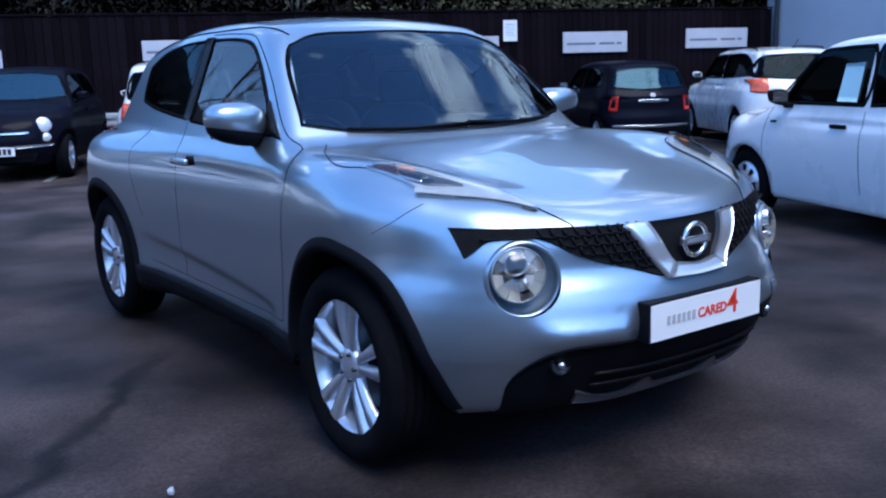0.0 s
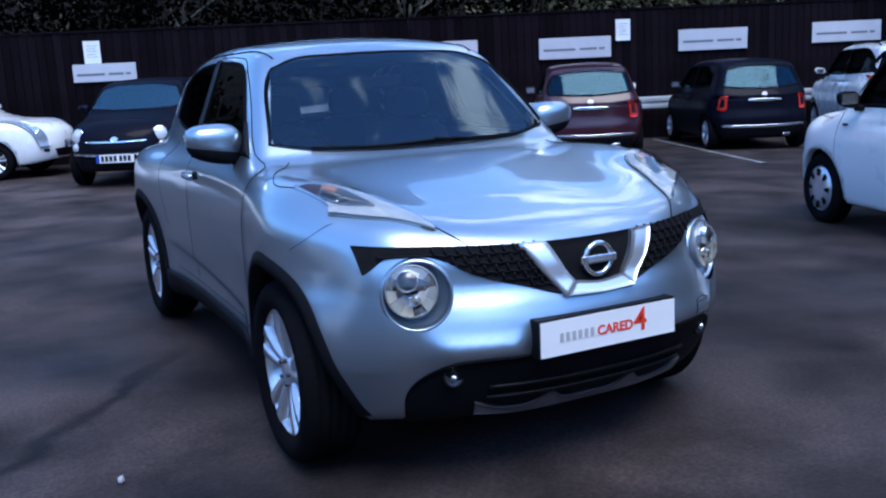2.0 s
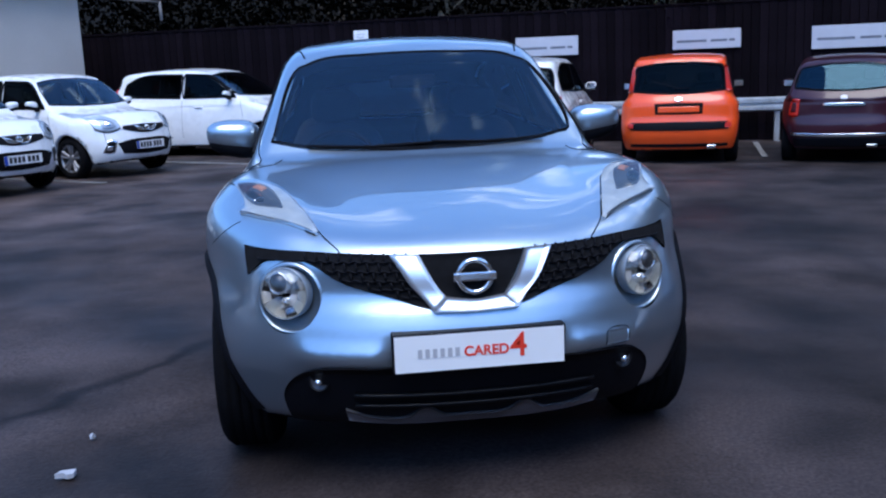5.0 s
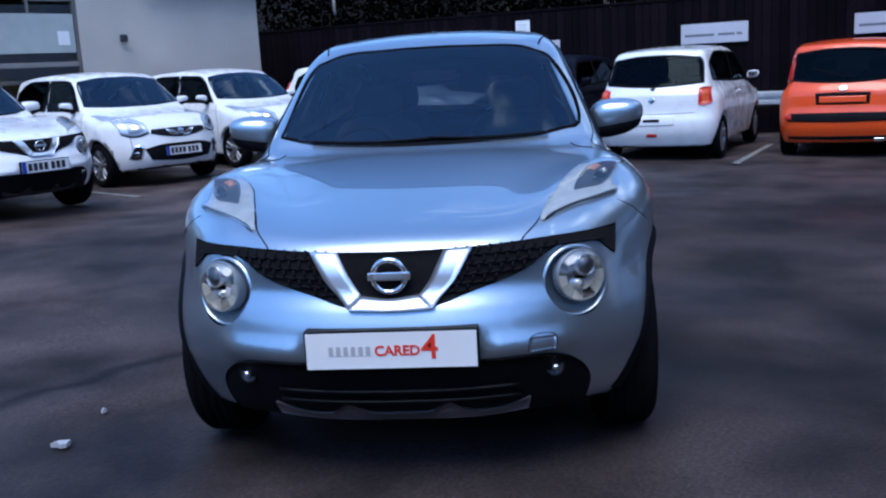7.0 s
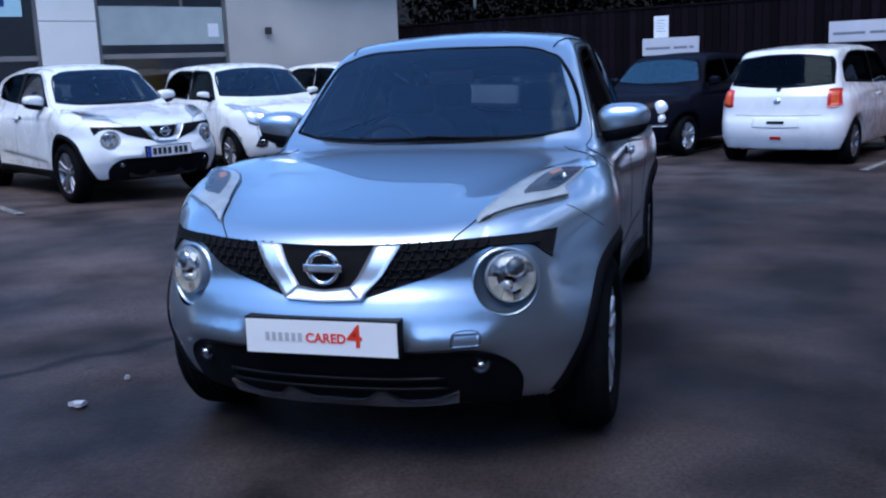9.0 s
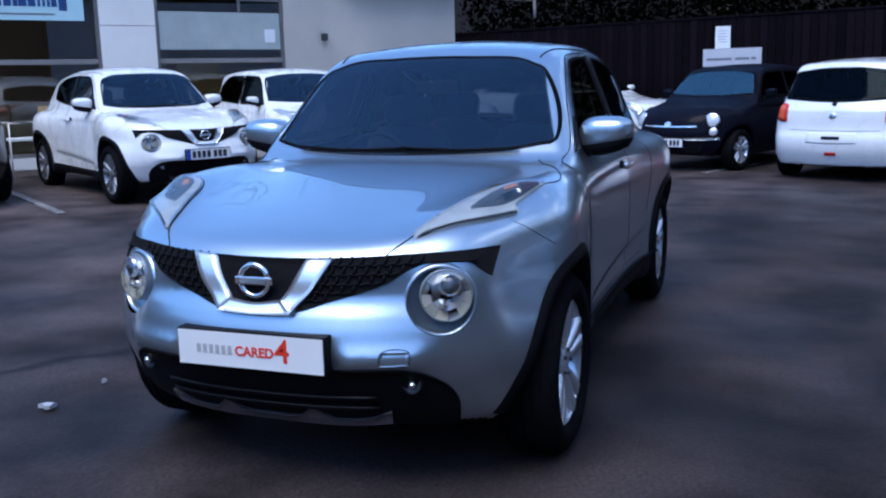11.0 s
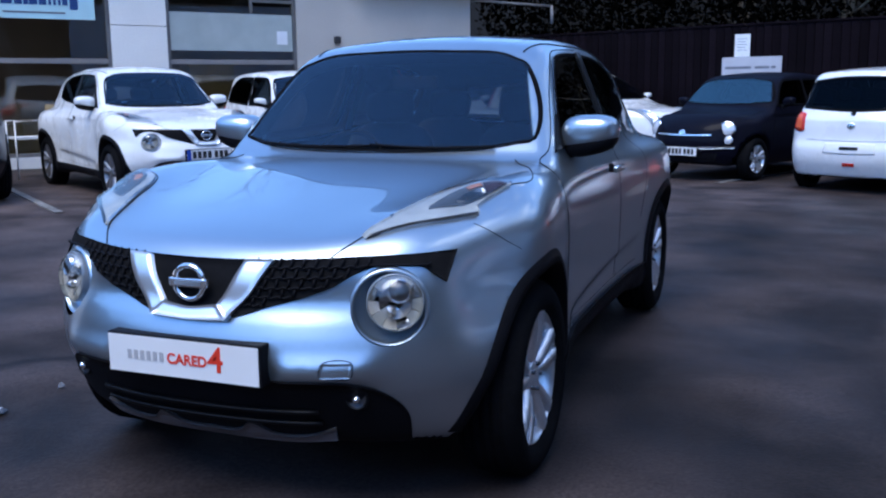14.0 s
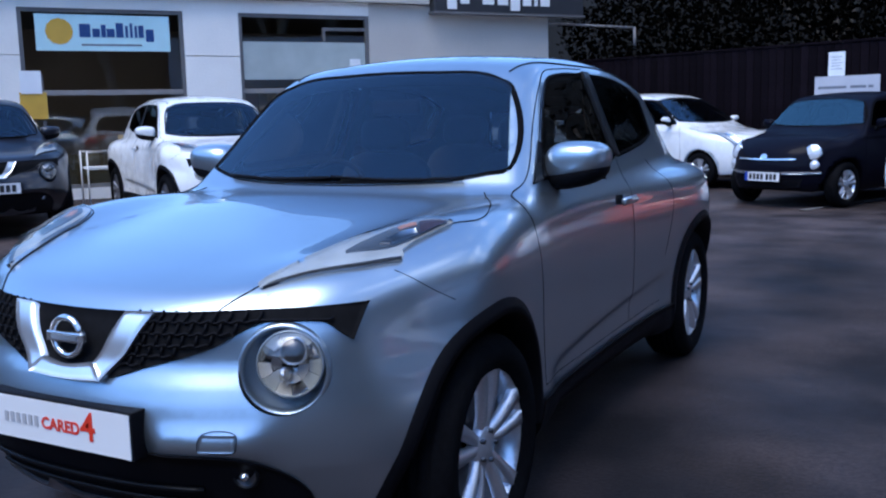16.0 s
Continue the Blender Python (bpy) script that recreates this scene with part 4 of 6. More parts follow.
# ---- the other cars ----
def hatch_spec(L, W, H, wb, fo, nose, cowl_y, cowl_z, rake, belt, lean, roof_end, tail_rake, **more):
    w = W / 2
    yr = L - fo
    yt = cowl_y + (H - 0.08 - cowl_z) * rake
    s = dict(
        yf=-fo, fc=0.75, fp=3.0, yr=yr, rc=0.35, crown=0.10, floor=0.20, kc=0.16, kt=0.10, kp=0.07,
        dfront=[(0.2, 0.10), (0.35, 0.02), (0.5, 0.0), (0.62, 0.02), (nose - 0.06, 0.07), (nose + 0.1, 0.2)],
        drear=[(0.2, 0.10), (0.4, 0.01), (0.55, 0.0), (0.65, 0.03), (0.9, 0.06), (1.2, 0.2)],
        deck=[(-fo, nose - 0.06), (-fo + 0.1, nose), (-fo + 0.35, nose + 0.09), (0.0 if cowl_y > 0.2 else cowl_y - 0.2, cowl_z - 0.06), (cowl_y + 0.05, cowl_z + 0.01), (cowl_y + 0.8, belt), (yr - 0.4, belt + 0.03), (yr, belt)],
        width=[(-fo, w - 0.03), (-0.3, w - 0.008), (0.0, w), (0.5, w - 0.02), (wb / 2, w - 0.025), (wb - 0.4, w - 0.015), (wb, w), (yr, w - 0.04)],
        sidez=[(0.2, -0.05), (0.35, -0.02), (0.55, 0.0), (0.75, 0.0), (0.9, -0.02), (1.0, -0.05), (1.1, -0.12), (1.25, -0.28)],
        screen=(cowl_y, cowl_z, rake, 0.22), back=(yr - 0.10, 0.95, tail_rake, 0.18), lean=lean, cabin=w - 0.085, taper=0.03, taper_y=wb * 0.62,
        roof=[(yt - 0.2, H - 0.17), (yt, H - 0.085), (yt + 0.25, H - 0.03), (yt + 0.7, H), (roof_end - 0.5, H - 0.02), (roof_end, H - 0.07), (roof_end + 0.4, H - 0.16)], roof_crown=0.10,
        wb=wb, hub=0.295, arch=0.345, arch_in=0.5, rim=0.195, tyre=0.18, seat_y=cowl_y + 0.75, mirror=(w + 0.045, cowl_y + 0.36, belt + 0.10), mirror_size=0.78, seal=0.03,
        handles=(cowl_y + 1.0,), handle_z=belt - 0.12,
    )
    gz0, gz1 = belt + 0.03, H - 0.115
    gx = lambda z: s["cabin"] - (z - 1.05) * lean
    a0, a1 = cowl_z + 0.035, H - 0.10
    ya = cowl_y + 0.23 + (belt - cowl_z) * rake
    yb = wb * 0.62
    ye = roof_end - 0.15
    bx0, bx1 = gx(1.05) - 0.10, gx(H - 0.2) - 0.10
    s["windows"] = [
        ("windscreen", "front", [(-gx(a0) + 0.05, a0 + 0.03), (-0.3, a0 + 0.003), (0, a0), (0.3, a0 + 0.003), (gx(a0) - 0.05, a0 + 0.03)],
         [(-gx(a1) + 0.07, a1 - 0.04), (-0.3, a1), (0, a1 + 0.008), (0.3, a1), (gx(a1) - 0.07, a1 - 0.04)], GLASS),
        ("front_side_window", "side", [(ya + 0.02, gz0), (yb - 0.05, gz0 + 0.005)], [(ya + 0.06, gz0 + 0.05), (ya + (gz1 - gz0) * rake * 0.86, gz1 - 0.025), (ya + (gz1 - gz0) * rake + 0.15, gz1), (yb - 0.05, gz1 + 0.012)], TINT),
        ("rear_side_window", "side", [(yb + 0.02, gz0 + 0.005), (ye, gz0 + 0.05)], [(yb + 0.02, gz1 + 0.012), (ye - 0.35, gz1 - 0.01), (ye - 0.05, gz1 - 0.13)], TINT),
        ("rear_window", "rear", [(-bx0, belt + 0.06), (-0.3, belt + 0.03), (0, belt + 0.02), (0.3, belt + 0.03), (bx0, belt + 0.06)], [(-bx1, H - 0.17), (-0.25, H - 0.13), (0, H - 0.125), (0.25, H - 0.13), (bx1, H - 0.17)], TINT),
    ]
    s["seams"] = [
        ([(w * 0.72, -fo + 0.12), (w * 0.80, -0.2), (w * 0.84, cowl_y - 0.02)], "top", 0.004),
        ([(ya - 0.06, belt), (ya - 0.12, 0.7), (ya - 0.10, 0.36)], "side", 0.0025),
        ([(yb - 0.02, belt), (yb - 0.02, 0.7), (yb, 0.36)], "side", 0.0025),
    ]
    s.update(more)
    return s


def facade_parts(root, f, paint, spec):
    """Lamps, grilles, bumpers and badges from a short list: name, view, outline a, outline b, material, offset, mirrored."""
    for nm, view, a, b, mat, off, two in spec:
        for sg in (1, -1) if two else (1,):
            v = view
            if view == "left" and sg < 0:
                v = "right"
            k = (sg, 1) if view in ("front", "rear", "top") else (1, 1)
            mk(nm, *sheet(f, np.array(a) * k, np.array(b) * k, v, 22, 8, off, 0.02), mat, root)


def supermini(m, paint, label, group):
    """Rounded five-door city hatchback with large head lamps."""
    s = hatch_spec(3.83, 1.685, 1.545, 2.45, 0.75, 0.84, 0.26, 1.0, 1.22, 0.98, 0.28, 2.78, 0.45, fc=0.80, kt=0.12, rim=0.205, hub=0.30)
    root, f = car("hatchback_car", s, m, paint, label, "car", group, 0.035, wheel_mat=MID_ALLOY)
    facade_parts(root, f, paint, [
        ("headlamp", "front", [(0.42, 0.71), (0.53, 0.67), (0.64, 0.675), (0.70, 0.71)], [(0.43, 0.83), (0.54, 0.90), (0.66, 0.945), (0.735, 0.94)], LAMP_CLEAR, 0.008, True),
        ("headlamp_reflector", "front", [(0.47, 0.735), (0.54, 0.705), (0.62, 0.71)], [(0.48, 0.81), (0.56, 0.845), (0.64, 0.85)], LAMP_GREY, 0.013, True),
        ("headlamp_bulb", "front", [(0.52, 0.755), (0.58, 0.75)], [(0.52, 0.80), (0.58, 0.81)], REFLECTOR, 0.018, True),
        ("headlamp_edge", "front", [(0.42, 0.70), (0.53, 0.66), (0.64, 0.665), (0.70, 0.70)], [(0.42, 0.712), (0.53, 0.672), (0.64, 0.677), (0.70, 0.712)], SEAL, 0.010, True),
        ("upper_grille", "front", [(-0.40, 0.69), (-0.2, 0.645), (0, 0.625), (0.2, 0.645), (0.40, 0.69)], [(-0.38, 0.742), (0, 0.752), (0.38, 0.742)], GLOSS_BLACK, 0.006, False),
        ("grille_chrome", "front", [(0.02, 0.645), (0.09, 0.65), (0.15, 0.665)], [(0.05, 0.685), (0.12, 0.715), (0.21, 0.742)], CHROME, 0.014, True),
        ("badge", "front", [(-0.045, 0.685), (0, 0.66), (0.045, 0.685)], [(-0.045, 0.715), (0, 0.738), (0.045, 0.715)], CHROME, 0.022, False),
        ("lower_grille", "front", [(-0.42, 0.35), (0, 0.325), (0.42, 0.35)], [(-0.50, 0.50), (-0.3, 0.545), (0, 0.55), (0.3, 0.545), (0.50, 0.50)], PLASTIC, 0.006, False),
        ("fog_surround", "front", [(0.53, 0.37), (0.60, 0.36), (0.66, 0.38)], [(0.50, 0.53), (0.56, 0.56), (0.61, 0.53)], CHROME, 0.006, True),
        ("fog_recess", "front", [(0.545, 0.385), (0.60, 0.375), (0.645, 0.39)], [(0.52, 0.515), (0.56, 0.54), (0.60, 0.515)], GLOSS_BLACK, 0.011, True),
        ("fog_lamp", "front", [(0.56, 0.405), (0.60, 0.40), (0.63, 0.41)], [(0.555, 0.46), (0.585, 0.47), (0.61, 0.46)], REFLECTOR, 0.016, True),
        ("tail_lamp", "rear", [(0.60, 0.76), (0.66, 0.75), (0.76, 0.78)], [(0.60, 0.97), (0.66, 0.985), (0.73, 0.98)], RED_LAMP, 0.012, True),
        ("tail_lamp_amber", "rear", [(0.64, 0.78), (0.68, 0.78), (0.72, 0.79)], [(0.64, 0.95), (0.68, 0.955), (0.71, 0.95)], ORANGE_LAMP, 0.018, True),
        ("plate_recess", "rear", [(-0.31, 0.50), (0, 0.49), (0.31, 0.50)], [(-0.30, 0.625), (0, 0.635), (0.30, 0.625)], PLATE_WHITE, 0.004, False),
        ("plate_mount", "rear", [(-0.11, 0.545), (0.11, 0.545)], [(-0.11, 0.58), (0.11, 0.58)], PLASTIC, 0.010, False),
        ("tailgate_gap", "rear", [(-0.56, 0.655), (0, 0.645), (0.56, 0.655)], [(-0.56, 0.660), (0, 0.650), (0.56, 0.660)], LINER, 0.003, False),
        ("badge_rear", "rear", [(-0.045, 0.82), (0, 0.80), (0.045, 0.82)], [(-0.045, 0.85), (0, 0.87), (0.045, 0.85)], CHROME, 0.012, False),
        ("rear_fog_lamp", "rear", [(-0.07, 0.345), (0.07, 0.345)], [(-0.07, 0.385), (0.07, 0.385)], RED_LAMP, 0.008, False),
        ("tailgate_wiper", "rear", [(-0.02, 0.955), (0.03, 0.965)], [(-0.03, 0.99), (0.02, 0.98)], PLASTIC, 0.02, False),
    ])
    plate(root, (0, -0.772, 0.455), (0, -1, 0.05))
    return root


def bubble_hatch(m, paint, label, group):
    """Small retro three-door hatchback with round lamps."""
    s = hatch_spec(3.55, 1.627, 1.488, 2.30, 0.66, 0.82, 0.30, 0.99, 1.05, 0.97, 0.36, 2.45, 0.55, fc=0.95, kt=0.14, rc=0.55)
    s["windows"][0], s["windows"][3] = (*s["windows"][0][:4], TEAL_SHEEN), (*s["windows"][3][:4], SKY_GLASS)
    root, f = car("retro_hatchback_car", s, m, paint, label, "car", group, 0.035)
    for sg in (-1, 1):
        way = (0.35 * sg, -0.9, 0.25)
        q, _ = onto(f, [(0.575 * sg, 0.72), (0.60 * sg, 0.565)], "front", 0.0)
        for nm, c, r in (("headlamp", q[0], 0.10), ("side_lamp", q[1], 0.062)):
            hl = new(nm)
            hl.parent = root
            mk("lamp_ring", aimed(lathe([(-0.03, r * 1.05), (0.012, r), (0.014, r * 0.9)], 28)[0], c, way), lathe([(0, 1)] * 3, 28)[1], CHROME, hl)
            mk("lamp_face", aimed(lathe([(0.010, r * 0.92), (0.024, r * 0.6), (0.03, 0.001)], 28)[0], c, way), lathe([(0, 1)] * 3, 28)[1], LAMP_WHITE, hl)
    facade_parts(root, f, paint, [
        ("chrome_strip", "front", [(-0.42, 0.625), (0, 0.615), (0.42, 0.625)], [(-0.42, 0.645), (0, 0.637), (0.42, 0.645)], CHROME, 0.012, False),
        ("badge", "front", [(-0.05, 0.645), (0, 0.62), (0.05, 0.645)], [(-0.05, 0.675), (0, 0.70), (0.05, 0.675)], CHROME, 0.016, False),
        ("bumper_strip", "front", [(-0.66, 0.455), (-0.3, 0.445), (0, 0.442), (0.3, 0.445), (0.66, 0.455)], [(-0.66, 0.482), (0, 0.472), (0.66, 0.482)], CHROME, 0.016, False),
        ("lower_grille", "front", [(-0.45, 0.28), (0, 0.27), (0.45, 0.28)], [(-0.50, 0.39), (0, 0.40), (0.50, 0.39)], PLASTIC, 0.006, False),
        ("tail_lamp", "rear", [(0.58, 0.66), (0.64, 0.65), (0.70, 0.67)], [(0.56, 0.89), (0.61, 0.90), (0.66, 0.89)], RED_LAMP, 0.018, True),
        ("tail_lamp_core", "rear", [(0.605, 0.72), (0.64, 0.715), (0.67, 0.72)], [(0.595, 0.84), (0.62, 0.845), (0.645, 0.84)], paint, 0.024, True),
        ("tailgate_chrome", "rear", [(-0.26, 0.80), (0, 0.79), (0.26, 0.80)], [(-0.26, 0.835), (0, 0.84), (0.26, 0.835)], CHROME, 0.016, False),
        ("badge_rear", "rear", [(-0.045, 0.89), (0, 0.87), (0.045, 0.89)], [(-0.045, 0.92), (0, 0.94), (0.045, 0.92)], MID_ALLOY, 0.014, False),
        ("rear_bumper_chrome", "rear", [(-0.66, 0.40), (0, 0.39), (0.66, 0.40)], [(-0.66, 0.435), (0, 0.43), (0.66, 0.435)], CHROME, 0.018, False),
        ("rear_valance", "rear", [(-0.62, 0.25), (0, 0.24), (0.62, 0.25)], [(-0.64, 0.36), (0, 0.37), (0.64, 0.36)], PLASTIC, 0.006, False),
        ("exhaust", "rear", [(-0.42, 0.25), (-0.30, 0.25)], [(-0.42, 0.29), (-0.30, 0.29)], CHROME, 0.03, False),
    ])
    plate(root, (0, -0.675, 0.405), (0, -1, 0.05), bars=7)
    return root


def boxy_hatch(m, paint, label, group, cover=False, handle_mat=None):
    """Upright five-door city car."""
    s = hatch_spec(3.65, 1.643, 1.55, 2.30, 0.72, 0.84, 0.16, 0.99, 1.12, 0.965, 0.20, 2.72, 0.22, fc=0.70, rc=0.30, kt=0.13)
    s["mirror_mat"] = PLASTIC
    if handle_mat:
        s["handle_mat"] = handle_mat
    root, f = car("city_car", s, m, paint, label, "car", group, 0.03 if cover else 0.035, wheel_mat=ALLOY, cover=cover)
    facade_parts(root, f, paint, [
        ("headlamp", "front", [(0.42, 0.70), (0.55, 0.67), (0.66, 0.70)], [(0.44, 0.84), (0.56, 0.86), (0.69, 0.87)], LAMP_GREY, 0.008, True),
        ("upper_grille", "front", [(-0.30, 0.68), (0, 0.67), (0.30, 0.68)], [(-0.32, 0.74), (0, 0.75), (0.32, 0.74)], GLOSS_BLACK, 0.006, False),
        ("lower_grille", "front", [(-0.42, 0.30), (0, 0.29), (0.42, 0.30)], [(-0.50, 0.47), (0, 0.49), (0.50, 0.47)], PLASTIC, 0.006, False),
        ("window_sheet", "left", [(1.08, 1.03), (1.30, 1.03)], [(1.10, 1.31), (1.30, 1.32)], BANNER, 0.007, False),
        ("side_repeater", "left", [(0.33, 0.84), (0.40, 0.84)], [(0.33, 0.86), (0.40, 0.86)], PLASTIC, 0.006, True),
        ("tail_lamp", "rear", [(0.63, 1.02), (0.67, 1.01), (0.70, 1.02)], [(0.60, 1.36), (0.63, 1.37), (0.655, 1.36)], RED_LAMP, 0.014, True),
        ("plate_recess", "rear", [(-0.32, 0.715), (0, 0.71), (0.32, 0.715)], [(-0.33, 0.86), (0, 0.865), (0.33, 0.86)], LINER, 0.004, False),
        ("blank_plate", "rear", [(-0.28, 0.735), (0.28, 0.735)], [(-0.28, 0.815), (0.28, 0.815)], paint, 0.012, False),
        ("rear_bumper_strip", "rear", [(-0.66, 0.50), (0, 0.49), (0.66, 0.50)], [(-0.66, 0.60), (0, 0.605), (0.66, 0.60)], PLASTIC, 0.012, False),
        ("reflector_lamp", "rear", [(0.62, 0.52), (0.69, 0.525)], [(0.62, 0.58), (0.69, 0.585)], RED_LAMP, 0.022, True),
        ("rear_valance", "rear", [(-0.66, 0.26), (0, 0.25), (0.66, 0.26)], [(-0.66, 0.30), (0, 0.30), (0.66, 0.30)], PLASTIC, 0.006, False),
        ("badge_rear", "rear", [(-0.05, 0.90), (0, 0.88), (0.05, 0.90)], [(-0.05, 0.93), (0, 0.95), (0.05, 0.93)], CHROME, 0.012, False),
        ("tailgate_wiper", "rear", [(0.02, 1.06), (0.38, 1.17)], [(0.02, 1.08), (0.38, 1.185)], PLASTIC, 0.022, False),
        ("exhaust", "rear", [(-0.50, 0.24), (-0.38, 0.24)], [(-0.50, 0.28), (-0.38, 0.28)], CHROME, 0.03, False),
    ])
    return root


def electric_hatch(m, paint, label, group):
    """Long five-door hatchback with a short sloping nose."""
    s = hatch_spec(4.445, 1.77, 1.60, 2.70, 0.93, 0.80, 0.30, 1.03, 1.65, 1.02, 0.30, 3.10, 0.55, fc=0.90, rc=0.5)
    root, f = car("electric_hatchback_car", s, m, paint, label, "car", group, 0.04)
    facade_parts(root, f, paint, [
        ("headlamp", "top", [(0.55, -0.78), (0.60, -0.6), (0.66, -0.35), (0.70, -0.12)], [(0.66, -0.72), (0.71, -0.55), (0.75, -0.35), (0.74, -0.12)], LAMP_GREY, 0.02, True),
        ("lamp_core", "top", [(0.60, -0.66), (0.66, -0.40)], [(0.67, -0.62), (0.715, -0.38)], CHROME, 0.028, True),
        ("lower_grille", "front", [(-0.42, 0.32), (0, 0.31), (0.42, 0.32)], [(-0.48, 0.44), (0, 0.46), (0.48, 0.44)], PLASTIC, 0.006, False),
        ("fog_lamp", "front", [(0.56, 0.40), (0.63, 0.41)], [(0.56, 0.45), (0.63, 0.46)], REFLECTOR, 0.01, True),
        ("tail_lamp", "left", [(3.25, 0.80), (3.36, 0.82)], [(3.10, 1.25), (3.18, 1.28)], RED_LAMP, 0.012, True),
    ])
    plate(root, (0, -0.935, 0.50), (0, -1, 0.05))
    return root


def soft_crossover(m, paint, label, group):
    """Rounded crossover with roof rails."""
    s = hatch_spec(4.25, 1.796, 1.68, 2.57, 0.87, 0.98, 0.28, 1.15, 1.15, 1.12, 0.30, 2.95, 0.55, fc=0.90, rc=0.5, hub=0.335, arch=0.39, rim=0.22, tyre=0.21)
    root, f = car("crossover_car", s, m, paint, label, "car", group, 0.04)
    facade_parts(root, f, paint, [
        ("tail_lamp", "rear", [(0.54, 0.94), (0.64, 0.93), (0.78, 0.95)], [(0.53, 1.15), (0.63, 1.16), (0.75, 1.15)], ORANGE_LAMP, 0.018, True),
        ("rear_bumper_strip", "rear", [(-0.7, 0.45), (0, 0.44), (0.7, 0.45)], [(-0.7, 0.55), (0, 0.555), (0.7, 0.55)], PLASTIC, 0.012, False),
        ("badge_rear", "rear", [(-0.06, 1.06), (0, 1.04), (0.06, 1.06)], [(-0.06, 1.09), (0, 1.11), (0.06, 1.09)], CHROME, 0.012, False),
        ("tail_spoiler", "rear", [(-0.55, 1.53), (0, 1.545), (0.55, 1.53)], [(-0.52, 1.58), (0, 1.605), (0.52, 1.58)], paint, 0.03, False),
    ])
    for sg in (-1, 1):
        l3 = onto(f, curve([(0.56 * sg, 1.25), (0.575 * sg, 1.9), (0.55 * sg, 2.7)], 24), "top", 0.035)[0]
        l3[0, 2] -= 0.04
        l3[-1, 2] -= 0.04
        mk("roof_rail", *tube(l3, 0.014, 6), GLOSS_BLACK, root)
    mk("aerial", *tube([(0, 2.75, 1.62), (0, 2.85, 1.70), (0, 2.98, 1.78)], 0.006, 5), PLASTIC, root)
    return root



def repainted(root, m, old, paint, label, group=""):
    """A copy of a car at another place, in another paint."""
    c = copy_thing(root, m)
    for o in c.children_recursive:
        if o.type == "MESH" and o.data.materials[0] == old and old != paint:
            o.data = o.data.copy()
            o.data.materials[0] = paint
    return tagged(c, label, "car", group)


# ---- the yard ----
FENCE_AT, FENCE_TURN = (0.3, 15.2), math.degrees(math.atan2(-0.355, 1))
FRONT_AT, FRONT_TURN = (-4.85, 14.9), math.degrees(math.atan2(0.815, 0.58))


